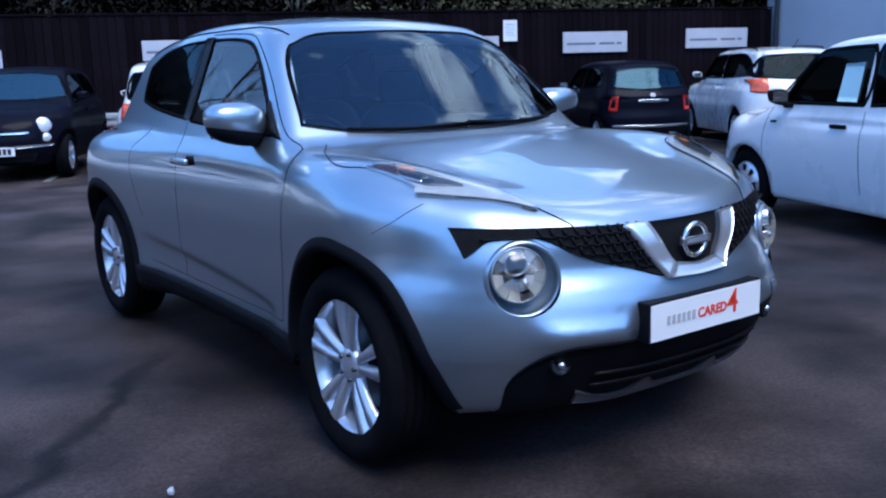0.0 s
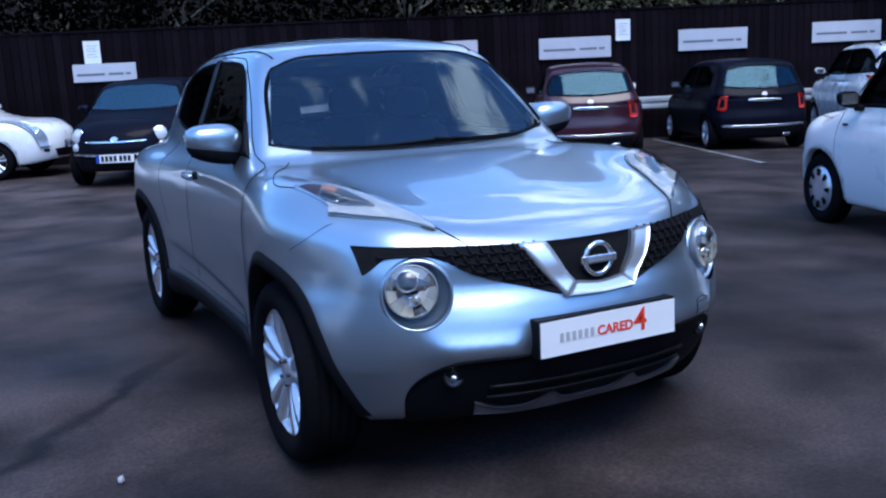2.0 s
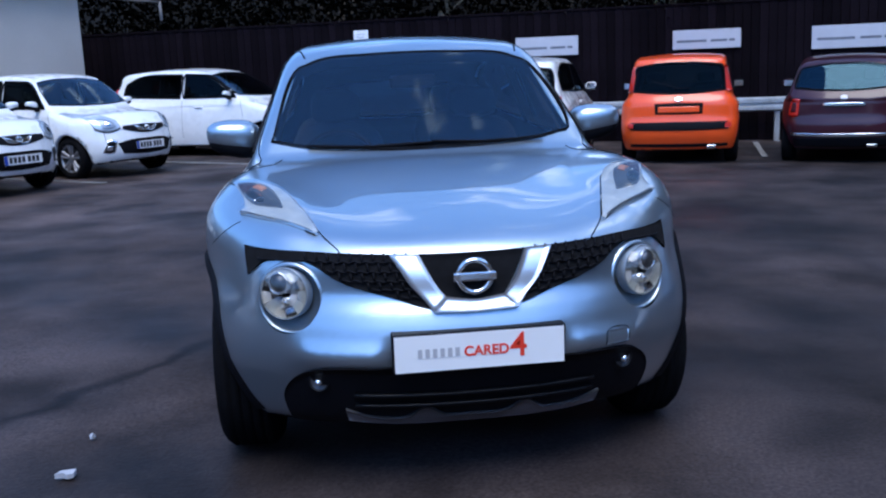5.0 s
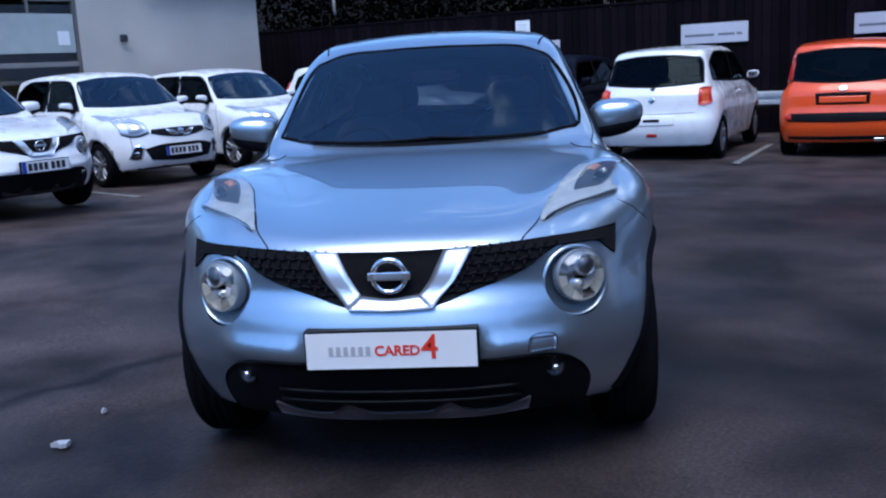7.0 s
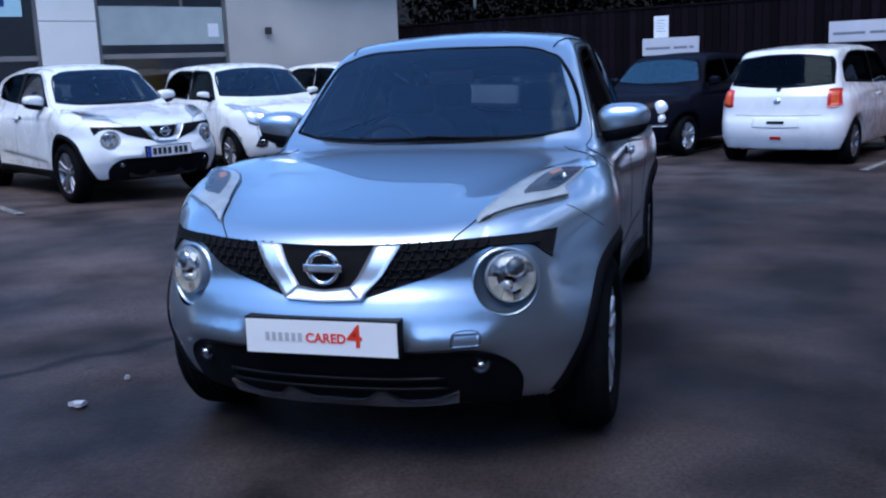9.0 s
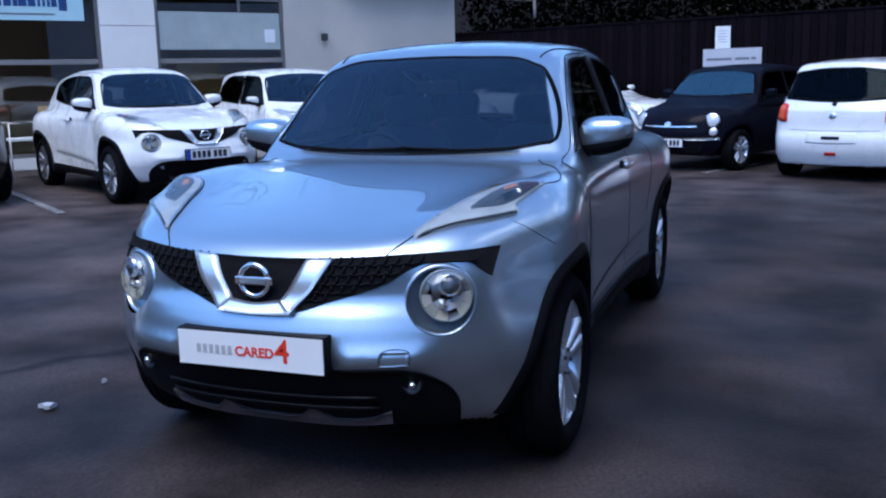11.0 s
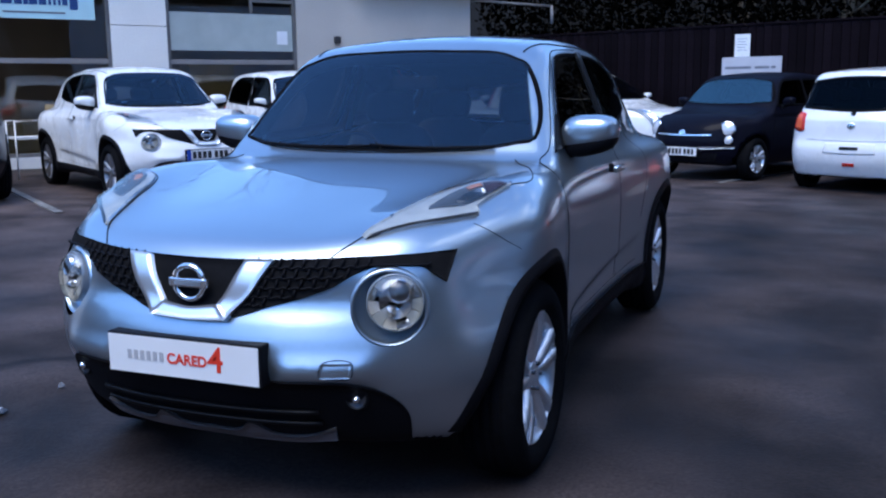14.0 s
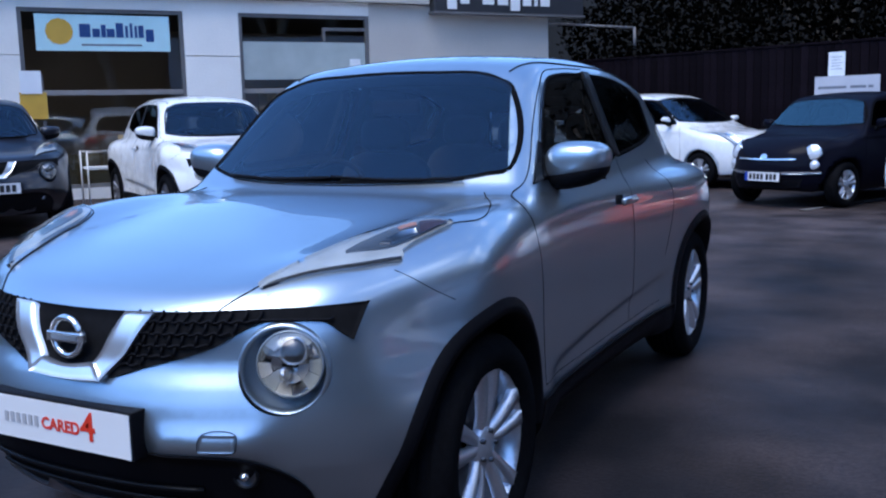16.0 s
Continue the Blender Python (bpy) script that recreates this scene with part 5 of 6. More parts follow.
def tarmac_material():
    m = bpy.data.materials.new("tarmac")
    m.use_nodes = True
    n, l = m.node_tree.nodes, m.node_tree.links
    b = n["Principled BSDF"]
    co = n.new("ShaderNodeTexCoord")

    def noise_fac(scale, detail, lo, hi, low, high, kind="noise"):
        t = n.new("ShaderNodeTexNoise" if kind == "noise" else "ShaderNodeTexVoronoi")
        t.inputs["Scale"].default_value = scale
        if kind == "noise":
            t.inputs["Detail"].default_value = detail
        l.new(co.outputs["Object"], t.inputs["Vector"])
        r = n.new("ShaderNodeMapRange")
        for k, v in (("From Min", lo), ("From Max", hi), ("To Min", low), ("To Max", high)):
            r.inputs[k].default_value = v
        l.new(t.outputs["Fac" if kind == "noise" else "Distance"], r.inputs["Value"])
        return r.outputs["Result"]

    def mul(a, c):
        q = n.new("ShaderNodeMath")
        q.operation = "MULTIPLY"
        l.new(a, q.inputs[0]), l.new(c, q.inputs[1])
        return q.outputs[0]

    fac = mul(mul(noise_fac(0.35, 3, 0.35, 0.65, 0.55, 1.4), noise_fac(1.3, 7, 0.36, 0.64, 0.42, 1.5)), mul(noise_fac(60, 6, 0.3, 0.7, 0.65, 1.35), noise_fac(90, 0, 0.0, 0.7, 1.15, 0.8, "v")))
    # an old dark tar stain that runs across the yard
    def calc(op, a, c):
        q = n.new("ShaderNodeMath")
        q.operation = op
        for k, w in enumerate((a, c)):
            if isinstance(w, (int, float)):
                q.inputs[k].default_value = w
            else:
                l.new(w, q.inputs[k])
        return q.outputs[0]

    mp, sep = n.new("ShaderNodeMapping"), n.new("ShaderNodeSeparateXYZ")
    mp.inputs["Rotation"].default_value = (0, 0, radians(-53.8))
    l.new(co.outputs["Object"], mp.inputs["Vector"])
    l.new(mp.outputs["Vector"], sep.inputs["Vector"])
    off = calc("ADD", sep.outputs["Y"], noise_fac(3.0, 4, 0.2, 0.8, -0.09, 0.09))
    off = calc("ABSOLUTE", calc("SUBTRACT", off, 1.72), 0.0)
    ends = calc("ABSOLUTE", calc("ADD", sep.outputs["X"], 1.0), 0.0)
    streak = n.new("ShaderNodeMapRange")
    streak.interpolation_type = "SMOOTHSTEP"
    for k, w in (("From Min", 0.01), ("From Max", 0.085), ("To Min", 0.35), ("To Max", 1.0)):
        streak.inputs[k].default_value = w
    l.new(off, streak.inputs["Value"])
    fade = n.new("ShaderNodeMapRange")
    for k, w in (("From Min", 1.0), ("From Max", 2.0), ("To Min", 0.0), ("To Max", 1.0)):
        fade.inputs[k].default_value = w
    l.new(ends, fade.inputs["Value"])
    fac = calc("MULTIPLY", fac, calc("MAXIMUM", streak.outputs["Result"], fade.outputs["Result"]))
    # the tarmac colour grows paler in the bays towards the showroom
    side, old = n.new("ShaderNodeVectorMath"), n.new("ShaderNodeMapRange")
    side.operation, old.interpolation_type = "DOT_PRODUCT", "SMOOTHSTEP"
    side.inputs[1].default_value = (-0.62, 0.55, 0.0)
    l.new(co.outputs["Object"], side.inputs[0])
    for k, w in (("From Min", 1.2), ("From Max", 4.6), ("To Min", 0.95), ("To Max", 1.65)):
        old.inputs[k].default_value = w
    l.new(calc("ADD", side.outputs["Value"], noise_fac(0.7, 5, 0.2, 0.8, -0.9, 0.9)), old.inputs["Value"])
    fac = calc("MULTIPLY", fac, old.outputs["Result"])
    v = n.new("ShaderNodeVectorMath")
    v.operation = "SCALE"
    v.inputs[0].default_value = (0.035, 0.0265, 0.0255)
    l.new(fac, v.inputs["Scale"])
    l.new(v.outputs["Vector"], b.inputs["Base Color"])
    l.new(noise_fac(0.8, 5, 0.3, 0.7, 0.45, 0.85), b.inputs["Roughness"])
    b.inputs["Specular IOR Level"].default_value = 0.18
    bu = n.new("ShaderNodeBump")
    bu.inputs["Strength"].default_value, bu.inputs["Distance"].default_value = 0.5, 0.006
    l.new(noise_fac(70, 6, 0, 1, 0, 1), bu.inputs["Height"])
    l.new(bu.outputs["Normal"], b.inputs["Normal"])
    return m


TARMAC = tarmac_material()
ROAD_PAINT = material("worn_road_paint", (0.17, 0.165, 0.16), 0.8, grain=0.45, grain_scale=30, blotch=0.35, blotch_scale=5)
FENCE_WOOD = material("dark_stained_boards", (0.0062, 0.0042, 0.0062), 0.85, spec=0.04, grain=0.35, grain_scale=25, blotch=0.3, blotch_scale=1.5, bump=0.3, bump_scale=40, piece=0.35)
SIGN_WHITE = material("sign_board", (0.50, 0.50, 0.54), 0.4, blotch=0.05)
SIGN_INK = material("sign_ink", (0.16, 0.17, 0.20), 0.5)
PAPER = material("laminated_paper", (0.82, 0.83, 0.84), 0.35, blotch=0.05)
STEEL = material("galvanised_steel", (0.50, 0.52, 0.54), 0.45, 0.6, grain=0.12, grain_scale=30, blotch=0.15)
CLADDING = material("grey_cladding", (0.52, 0.48, 0.43), 0.55, 0.1, grain=0.04, blotch=0.08, blotch_scale=0.8)
PILLAR = material("white_cladding", (0.86, 0.82, 0.76), 0.5, grain=0.03, blotch=0.06, blotch_scale=0.8)
SIDE_WALL = material("pale_wall", (0.42, 0.46, 0.52), 0.7, grain=0.04, blotch=0.10, blotch_scale=0.6, bump=0.1)
FRAME_DARK = material("window_frame", (0.20, 0.19, 0.185), 0.4, 0.4, blotch=0.1)
RAIL_GREY = material("window_rail", (0.24, 0.22, 0.21), 0.5, blotch=0.1)
FROST = material("frosted_band", (0.40, 0.44, 0.42), 0.5, blotch=0.08)
FASCIA = material("fascia_board", (0.030, 0.031, 0.036), 0.45, blotch=0.1)
FASCIA_TEXT = material("fascia_lettering", (0.80, 0.80, 0.80), 0.4)
BANNER_INK = material("banner_ink", (0.02, 0.06, 0.20), 0.5)
YELLOW = material("yellow_board", (0.62, 0.37, 0.05), 0.5, blotch=0.08)
TAN = material("tan_board", (0.35, 0.26, 0.13), 0.6, grain=0.1, blotch=0.1)
WHITE_TUBE = material("white_tube", (0.75, 0.75, 0.75), 0.35, blotch=0.05)
INDOOR = material("showroom_wall", (0.42, 0.32, 0.28), 0.8, grain=0.1, blotch=0.3, blotch_scale=0.7)
LAMP_GLOW = material("showroom_lamp", (1.0, 0.92, 0.8), 0.5, emit=3.0)
BARK = material("bark", (0.10, 0.085, 0.07), 0.9, grain=0.35, grain_scale=20, blotch=0.3, bump=0.6, bump_scale=25)
PALE_BARK = material("pale_bark", (0.20, 0.17, 0.13), 0.9, grain=0.35, grain_scale=20, blotch=0.3, bump=0.6, bump_scale=25)
# shade under the trees is put into the bank's near-black colour
BANK_SHADE = material("dark_bank", (0.0015, 0.0013, 0.0012), 0.95, grain=0.4, blotch=0.4, blotch_scale=0.6)
# deep shade is put into the leaf colour, far below real foliage
SHADED_LEAF = material("ivy_leaf", (0.0013, 0.0012, 0.0010), 0.95, spec=0.0, blotch=0.5, blotch_scale=0.9)
LEAF_DRY = material("dry_leaf", (0.055, 0.052, 0.018), 0.7, blotch=0.5, blotch_scale=2.0)
DEBRIS = material("torn_paper", (0.40, 0.41, 0.44), 0.8, blotch=0.15, blotch_scale=30)


def fall(x, y):
    """The yard's gentle cross fall towards the east wall."""
    t = np.clip((np.asarray(y, float) + 2.0) / 4.0, 0, 1)
    out = np.sign(x) * np.maximum(np.abs(x) - 1.2, 0)
    return -0.0145 * np.clip(out, -11, 15) * t * t * (3 - 2 * t)


def parked(x, y, turn):
    return pose(x, y, float(fall(x, y)), 0, 0, turn)


def ground():
    n = 140
    u = np.linspace(-1, 1, n)
    ax = np.sign(u) * (np.abs(u) ** 3.2 * 900 + np.abs(u) * 24)
    gx, gy = np.meshgrid(ax, ax + 5, indexing="ij")
    near = np.exp(-(np.hypot(gx, gy - 5) / 30) ** 2)
    gz = np.array([[noise.noise((x * 0.35, y * 0.35, 0.0)) for y in gy[0]] for x in gx[:, 0]]) * 0.010 * near
    vs = np.stack([gx, gy, gz - 0.004 + fall(gx, gy)], -1).reshape(-1, 3)
    fs = [(i * n + j, (i + 1) * n + j, (i + 1) * n + j + 1, i * n + j + 1) for i in range(n - 1) for j in range(n - 1)]
    g = mk("ground", vs, fs, TARMAC)
    tagged(g, "worn dark tarmac car park, damp in patches", "ground", kind="structure")


def ribbon(name, pts, width, mat, label, category, z=0.010, jitter=0.0):
    c = curve(pts, max(12, int(6 * len(pts)))) if len(pts) > 2 else curve(pts, 20)
    t = np.gradient(c, axis=0)
    t /= np.linalg.norm(t, axis=1)[:, None]
    w = np.array([width * (1 + jitter * noise.noise((p[0] * 2.3, p[1] * 2.3, 7.0))) for p in c])[:, None] / 2
    nrm = np.c_[-t[:, 1], t[:, 0]]
    a, b = c + nrm * w, c - nrm * w
    k = len(c)
    h = lambda p, dz: (*p, z + dz + float(fall(*p)))
    vs = [h(p, 0) for p in a] + [h(p, 0) for p in b] + [h(p, -0.03) for p in a] + [h(p, -0.03) for p in b]
    fs = [(i, i + k, i + k + 1, i + 1) for i in range(k - 1)]
    fs += [(i + 2 * k, i, i + 1, i + 1 + 2 * k) for i in range(k - 1)] + [(i + k, i + 3 * k, i + 1 + 3 * k, i + 1 + k) for i in range(k - 1)]
    return tagged(mk(name, vs, fs, mat, smooth=False), label, category, kind="structure")


ground()
# seams and lines in the tarmac
HR = np.array([0.39, 0.92])
for a in ((4.15, 11.25), (10.0, 11.1), (7.1, 12.1), (12.6, 10.0), (1.6, 12.6)):
    b = np.array(a) - HR * (2.8 if a[0] < 9 else 5.2)
    ribbon("bay_line", [a, tuple(b)], 0.09, ROAD_PAINT, "worn white line between parking bays", "parking line", 0.008, 0.25)
HL = np.array([0.83, -0.55])
for c in ((-6.35, 5.0), (-5.0, 7.75), (-4.2, 10.25), (-2.3, 12.3)):
    a, b = np.array(c) - HL * 2.4, np.array(c) + HL * 0.9
    ribbon("bay_line", [tuple(a), tuple(b)], 0.09, ROAD_PAINT, "worn white line between parking bays", "parking line", 0.008, 0.25)

# ---- fence with its signs ----
fence = thing("fence", pose(*FENCE_AT, 0, 0, 0, FENCE_TURN), "tall dark-stained close-boarded timber fence behind the parking bays", "fence")
fence["kind"] = "structure"
boxed("fence_backing", -8.0, 16.1, 0.035, 0.06, -0.3, 2.30, FENCE_WOOD, fence)
for k in range(160):
    x = -7.9 + k * 0.15
    o = new("board", bpy.data.meshes["board"]) if k else boxed("board", 0, 0.142, -0.012, 0.012, -0.25, 2.36, FENCE_WOOD, None, bevel=0.004)
    o.parent = fence
    o.location = (x, 0.018 + 0.006 * noise.noise((k * 1.7, 0, 0)), 0.02 * noise.noise((k * 0.9, 3, 0)))
for x in np.arange(-7.5, 16.2, 2.7):
    boxed("post", x, x + 0.1, 0.06, 0.16, -0.3, 2.30, FENCE_WOOD, fence)
boxed("capping_rail", -8.0, 16.1, -0.02, 0.07, 2.365, 2.40, FENCE_WOOD, fence, bevel=0.005)


def on_fence(x, out=0.0, z=0.0):
    return pose(*FENCE_AT, 0, 0, 0, FENCE_TURN) @ pose(x, -out, z)


for x, w, z0, z1 in ((-0.26, 1.12, 1.48, 1.80), (3.15, 1.17, 1.57, 1.92), (6.03, 1.19, 1.58, 1.92), (8.42, 1.43, 1.49, 1.89), (11.22, 1.42, 1.53, 1.94), (14.0, 1.47, 1.57, 1.97)):
    sg = thing("bay_sign", on_fence(x, 0.03), "long white parking bay sign with grey writing on dark fence", "sign", "signs along the fence")
    boxed("sign_board", 0, w, -0.012, 0.012, z0, z1, SIGN_WHITE, sg, bevel=0.004)
    zc = (z0 + z1) / 2 - 0.03
    for a, b in ((0.06, 0.50), (0.56, 0.80), (0.83, 0.91)):
        boxed("writing_bar", a * w, b * w, -0.015, -0.0125, zc - 0.022, zc + 0.022, SIGN_INK, sg)
for x, z0, z1 in ((-0.03, 1.80, 2.21), (9.95, 1.78, 2.19)):
    sg = thing("notice", on_fence(x, 0.03), "white laminated paper notice fixed to the dark fence", "notice", "notices on the fence")
    boxed("paper", 0, 0.29, -0.004, 0.004, z0 + 0.005, z1, PAPER, sg)
    for j in range(5):
        boxed("writing_bar", 0.05, 0.24 - 0.03 * (j % 2), -0.0065, -0.0045, z1 - 0.09 - j * 0.05, z1 - 0.082 - j * 0.05, SIGN_INK, sg)

rail = thing("crash_barrier", on_fence(1.8, 0.30), "galvanised steel crash barrier standing in front of the fence", "barrier")
ys = [(0.0, 0.44), (-0.05, 0.47), (-0.05, 0.52), (0.0, 0.55), (0.0, 0.58), (-0.05, 0.61), (-0.05, 0.66), (0.0, 0.69)]
vs = [(x, y + d, z) for d in (0.0, 0.006) for x in (0.0, 13.8) for y, z in ys]
fs = [(j, j + 8, j + 9, j + 1) for j in range(7)] + [(16 + j, 17 + j, 25 + j, 24 + j) for j in range(7)]
mk("beam", vs, fs, STEEL, rail, smooth=False)
for x in np.arange(0.3, 13.8, 1.9):
    boxed("post", x, x + 0.09, 0.008, 0.11, -0.3, 0.68, STEEL, rail, bevel=0.005)

wall = boxed("wall_east", 0, 0.25, -11.0, 0.4, -0.4, 4.6, SIDE_WALL)
wall.matrix_world = on_fence(16.25)
tagged(wall, "tall pale blue-grey rendered wall beside the yard", "wall", kind="structure")
post = boxed("downpipe", 0, 0.09, -0.10, -0.01, -0.3, 4.3, FASCIA, None, bevel=0.03)
post.matrix_world = on_fence(16.12)
tagged(post, "dark round-edged downpipe in the corner of the wall", "pipe")

# ---- dealership building ----
hall = thing("showroom_building", pose(*FRONT_AT, 0, 0, 0, FRONT_TURN), "single-storey car showroom with pale cladding and big windows", "building")
hall["kind"] = "structure"
T = 0.22
openings = [(-14.6, -10.6), (-9.37, -6.92), (-6.02, -3.69)]
edges = [-18.0] + [v for o in openings for v in o] + [0.07]
for k in range(0, len(edges), 2):
    a, b = edges[k], edges[k + 1]
    mat = CLADDING if k == len(edges) - 2 else PILLAR
    zs = [0.0, 1.2, 2.35, 3.28] if mat is PILLAR else [0.0, 1.1, 3.28]
    for z0, z1 in zip(zs, zs[1:]):
        boxed("wall_panel", a, b, 0.0, T, z0 + (0.006 if z0 else 0), z1 - 0.006, mat, hall, bevel=0.004)
for a, b in openings:
    boxed("lintel_panel", a, b, 0.0, T, 3.06, 3.28, PILLAR, hall)
    boxed("sill_panel", a, b, 0.0, T, 0.0, 0.30, PILLAR, hall)
    win = new("window")
    win.parent = hall
    for x0, x1, z0, z1 in ((a, a + 0.06, 0.30, 3.06), (b - 0.06, b, 0.30, 3.06), (a + 0.06, b - 0.06, 3.0, 3.06), (a + 0.06, b - 0.06, 0.30, 0.36)):
        boxed("window_frame", x0, x1, 0.03, 0.12, z0, z1, FRAME_DARK, win, bevel=0.004)
    # solid bar that stands for a pale reflection across the glass
    boxed("window_rail", a + 0.06, b - 0.06, 0.035, 0.066, 1.74, 1.82, RAIL_GREY, win, bevel=0.004)
    pane = boxed("pane", a + 0.06, b - 0.06, 0.07, 0.08, 0.36, 3.0, PANE, win)
    pane.visible_shadow = False
boxed("backing_wall", -18.0, 0.07, 6.0, 6.2, 0, 3.6, INDOOR, hall)
boxed("end_wall", -0.15, 0.07, T + 0.002, 6.0, 0, 3.28, CLADDING, hall)
boxed("end_wall", -18.0, -17.8, T + 0.002, 6.0, 0, 3.28, INDOOR, hall)
boxed("roof_slab", -18.0, 0.17, -0.02, 6.2, 3.285, 3.45, FASCIA, hall)
boxed("floor_slab", -17.8, -0.15, T + 0.002, 6.0, 0.0, 0.06, INDOOR, hall)
boxed("canopy_edge", -18.0, -2.55, -0.14, -0.022, 3.285, 3.42, CLADDING, hall, bevel=0.01)
fas = new("fascia_sign")
fas.parent = hall
boxed("fascia_board", -2.5, 0.73, -0.24, -0.022, 3.16, 4.05, FASCIA, fas, bevel=0.01)
boxed("fascia_trim", -2.53, 0.76, -0.26, -0.018, 3.12, 3.158, FRAME_DARK, fas)
for x, w, z0, z1 in ((-2.25, 0.19, 3.20, 3.62), (-1.98, 0.18, 3.30, 3.62), (-1.52, 0.24, 3.30, 3.74), (-1.20, 0.22, 3.30, 3.60), (-0.92, 0.20, 3.20, 3.60), (-0.65, 0.18, 3.30, 3.74), (-0.40, 0.07, 3.30, 3.70), (-0.26, 0.20, 3.30, 3.60)):
    boxed("letter_bar", x, x + w, -0.26, -0.242, z0, z1, FASCIA_TEXT, fas, bevel=0.004)
boxed("frosted_band", -5.95, -3.76, 0.050, 0.066, 1.97, 2.60, FROST, hall)
boxed("window_transom", -4.55, -3.76, 0.03, 0.06, 2.80, 2.85, FRAME_DARK, hall)
boxed("window_transom", -4.55, -4.50, 0.03, 0.06, 2.61, 2.80, FRAME_DARK, hall)
for x in np.arange(-16, -1.0, 2.2):
    for y in (0.5, 1.1):
        boxed("ceiling_lamp", x, x + 0.5, y, y + 0.12, 3.22, 3.26, LAMP_GLOW, hall)
for x, y, w, h, mat in ((-9.0, 2.2, 1.6, 0.75, TAN), (-6.6, 3.4, 1.2, 1.1, FASCIA), (-4.9, 2.4, 0.9, 1.9, TAN), (-5.9, 1.6, 0.5, 1.2, YELLOW)):
    desk = boxed("showroom_counter", 0, w, 0, 0.6, 0.06, h, mat, None, bevel=0.02)
    desk.matrix_world = pose(*FRONT_AT, 0, 0, 0, FRONT_TURN) @ pose(x, y, 0)
    tagged(desk, "counter standing in the dim showroom behind the window", "counter", "counters in the showroom")


def on_front(x, out=0.0, z=0.0):
    return pose(*FRONT_AT, 0, 0, 0, FRONT_TURN) @ pose(x, -out, z)


ban = thing("window_banner", on_front(-9.13, 0.0), "pale blue banner with a yellow roundel in the showroom window", "banner")
boxed("banner_sheet", 0, 1.99, 0.036, 0.044, 2.42, 2.97, BANNER, ban)
v, fs = lathe([(0.030, 0.001), (0.030, 0.20), (0.035, 0.20)], 12, "y")
mk("roundel", v + np.array([0.34, 0, 2.71]), fs, YELLOW, ban, smooth=False)
for x, w, z0, z1 in ((0.63, 0.16, 2.63, 2.83), (0.82, 0.11, 2.63, 2.76), (0.95, 0.07, 2.63, 2.82), (1.03, 0.12, 2.63, 2.76), (1.17, 0.11, 2.63, 2.85), (1.31, 0.04, 2.63, 2.81), (1.38, 0.04, 2.63, 2.85), (1.45, 0.04, 2.63, 2.81), (1.51, 0.08, 2.63, 2.82), (1.62, 0.12, 2.57, 2.76)):
    boxed("letter_bar", x, x + w, 0.029, 0.034, z0, z1, BANNER_INK, ban)
boxed("caption_bar", 0.65, 1.55, 0.031, 0.034, 2.50, 2.525, SIGN_INK, ban)

# L-shaped pale rail of a flat-roofed shelter, without any lamp
arm = thing("lamp_bracket", on_front(0.45, 0.0), "thin pale steel bracket reaching out from the showroom corner", "bracket")
mk("arm", *tube([(0.0, 0.05, 3.02), (0.9, 0.05, 3.0), (1.75, 0.05, 2.985)], 0.022, 6), RAIL_GREY, arm)
mk("drop", *tube([(1.75, 0.05, 3.0), (1.765, 0.05, 2.8), (1.77, 0.05, 2.62)], 0.03, 6), RAIL_GREY, arm)
mk("stay", *tube([(-0.40, 0.30, 3.02), (0.0, 0.05, 3.02)], 0.022, 6), RAIL_GREY, arm)

note = boxed("window_notice", 0, 0.20, 0.040, 0.046, 2.09, 2.32, PAPER)
note.matrix_world = on_front(-4.06)
tagged(note, "small white paper notice on the showroom window", "notice")
cambox = boxed("wall_box", 0, 0.11, -0.10, -0.003, 2.12, 2.25, FASCIA, None, bevel=0.02)
cambox.matrix_world = on_front(-2.97)
tagged(cambox, "small dark box fixed to the grey cladding", "wall box")

board = thing("display_board", on_front(-9.47, 1.0), "yellow display board with a white notice clipped on top", "display board")
boxed("panel", 0, 0.36, -0.02, 0.02, 1.38, 1.76, YELLOW, board, bevel=0.005)
boxed("notice", 0.02, 0.30, -0.032, -0.022, 1.74, 2.06, PAPER, board)
boxed("pole", 0.03, 0.07, 0.022, 0.06, 0, 2.0, FRAME_DARK, board)
boxed("pole", 0.29, 0.33, 0.022, 0.06, 0, 2.0, FRAME_DARK, board)

bar = thing("trolley", parked(-8.55, 6.85, 59), "white tubular trolley with a tan side panel", "trolley")
for nm, pts in (("tube_frame", [(0, 0, 0.0), (0, 0, 0.80), (0.6, 0, 0.80), (0.6, 0, 0.0)]), ("tube_frame", [(0, 0.5, 0.0), (0, 0.5, 0.80), (0.6, 0.5, 0.80), (0.6, 0.5, 0.0)])):
    mk(nm, *tube(pts, 0.013, 8), WHITE_TUBE, bar)
boxed("shelf", 0.02, 0.58, 0.0, 0.5, 0.55, 0.58, WHITE_TUBE, bar)
boxed("side_panel", 0.55, 0.585, -0.02, 0.52, 0.35, 1.02, TAN, bar)

# ---- parked cars ----
crossover(pose(0, 0, 0), SILVER, "silver compact crossover with a white promotional plate, parked alone", 0.019, True)
c1 = crossover(parked(-5.21, 6.08, 59), WHITE_PAINT, "white compact crossover parked nose-out before the showroom", 0.027, False, "cars along the showroom")
repainted(c1, parked(-7.45, 4.45, 59), WHITE_PAINT, GREY_PAINT, "dark grey compact crossover parked before the showroom window", "cars along the showroom")
c2 = supermini(parked(-4.73, 9.0, 52.0), WHITE_PAINT, "white rounded hatchback parked nose-out before the showroom", "cars along the showroom")
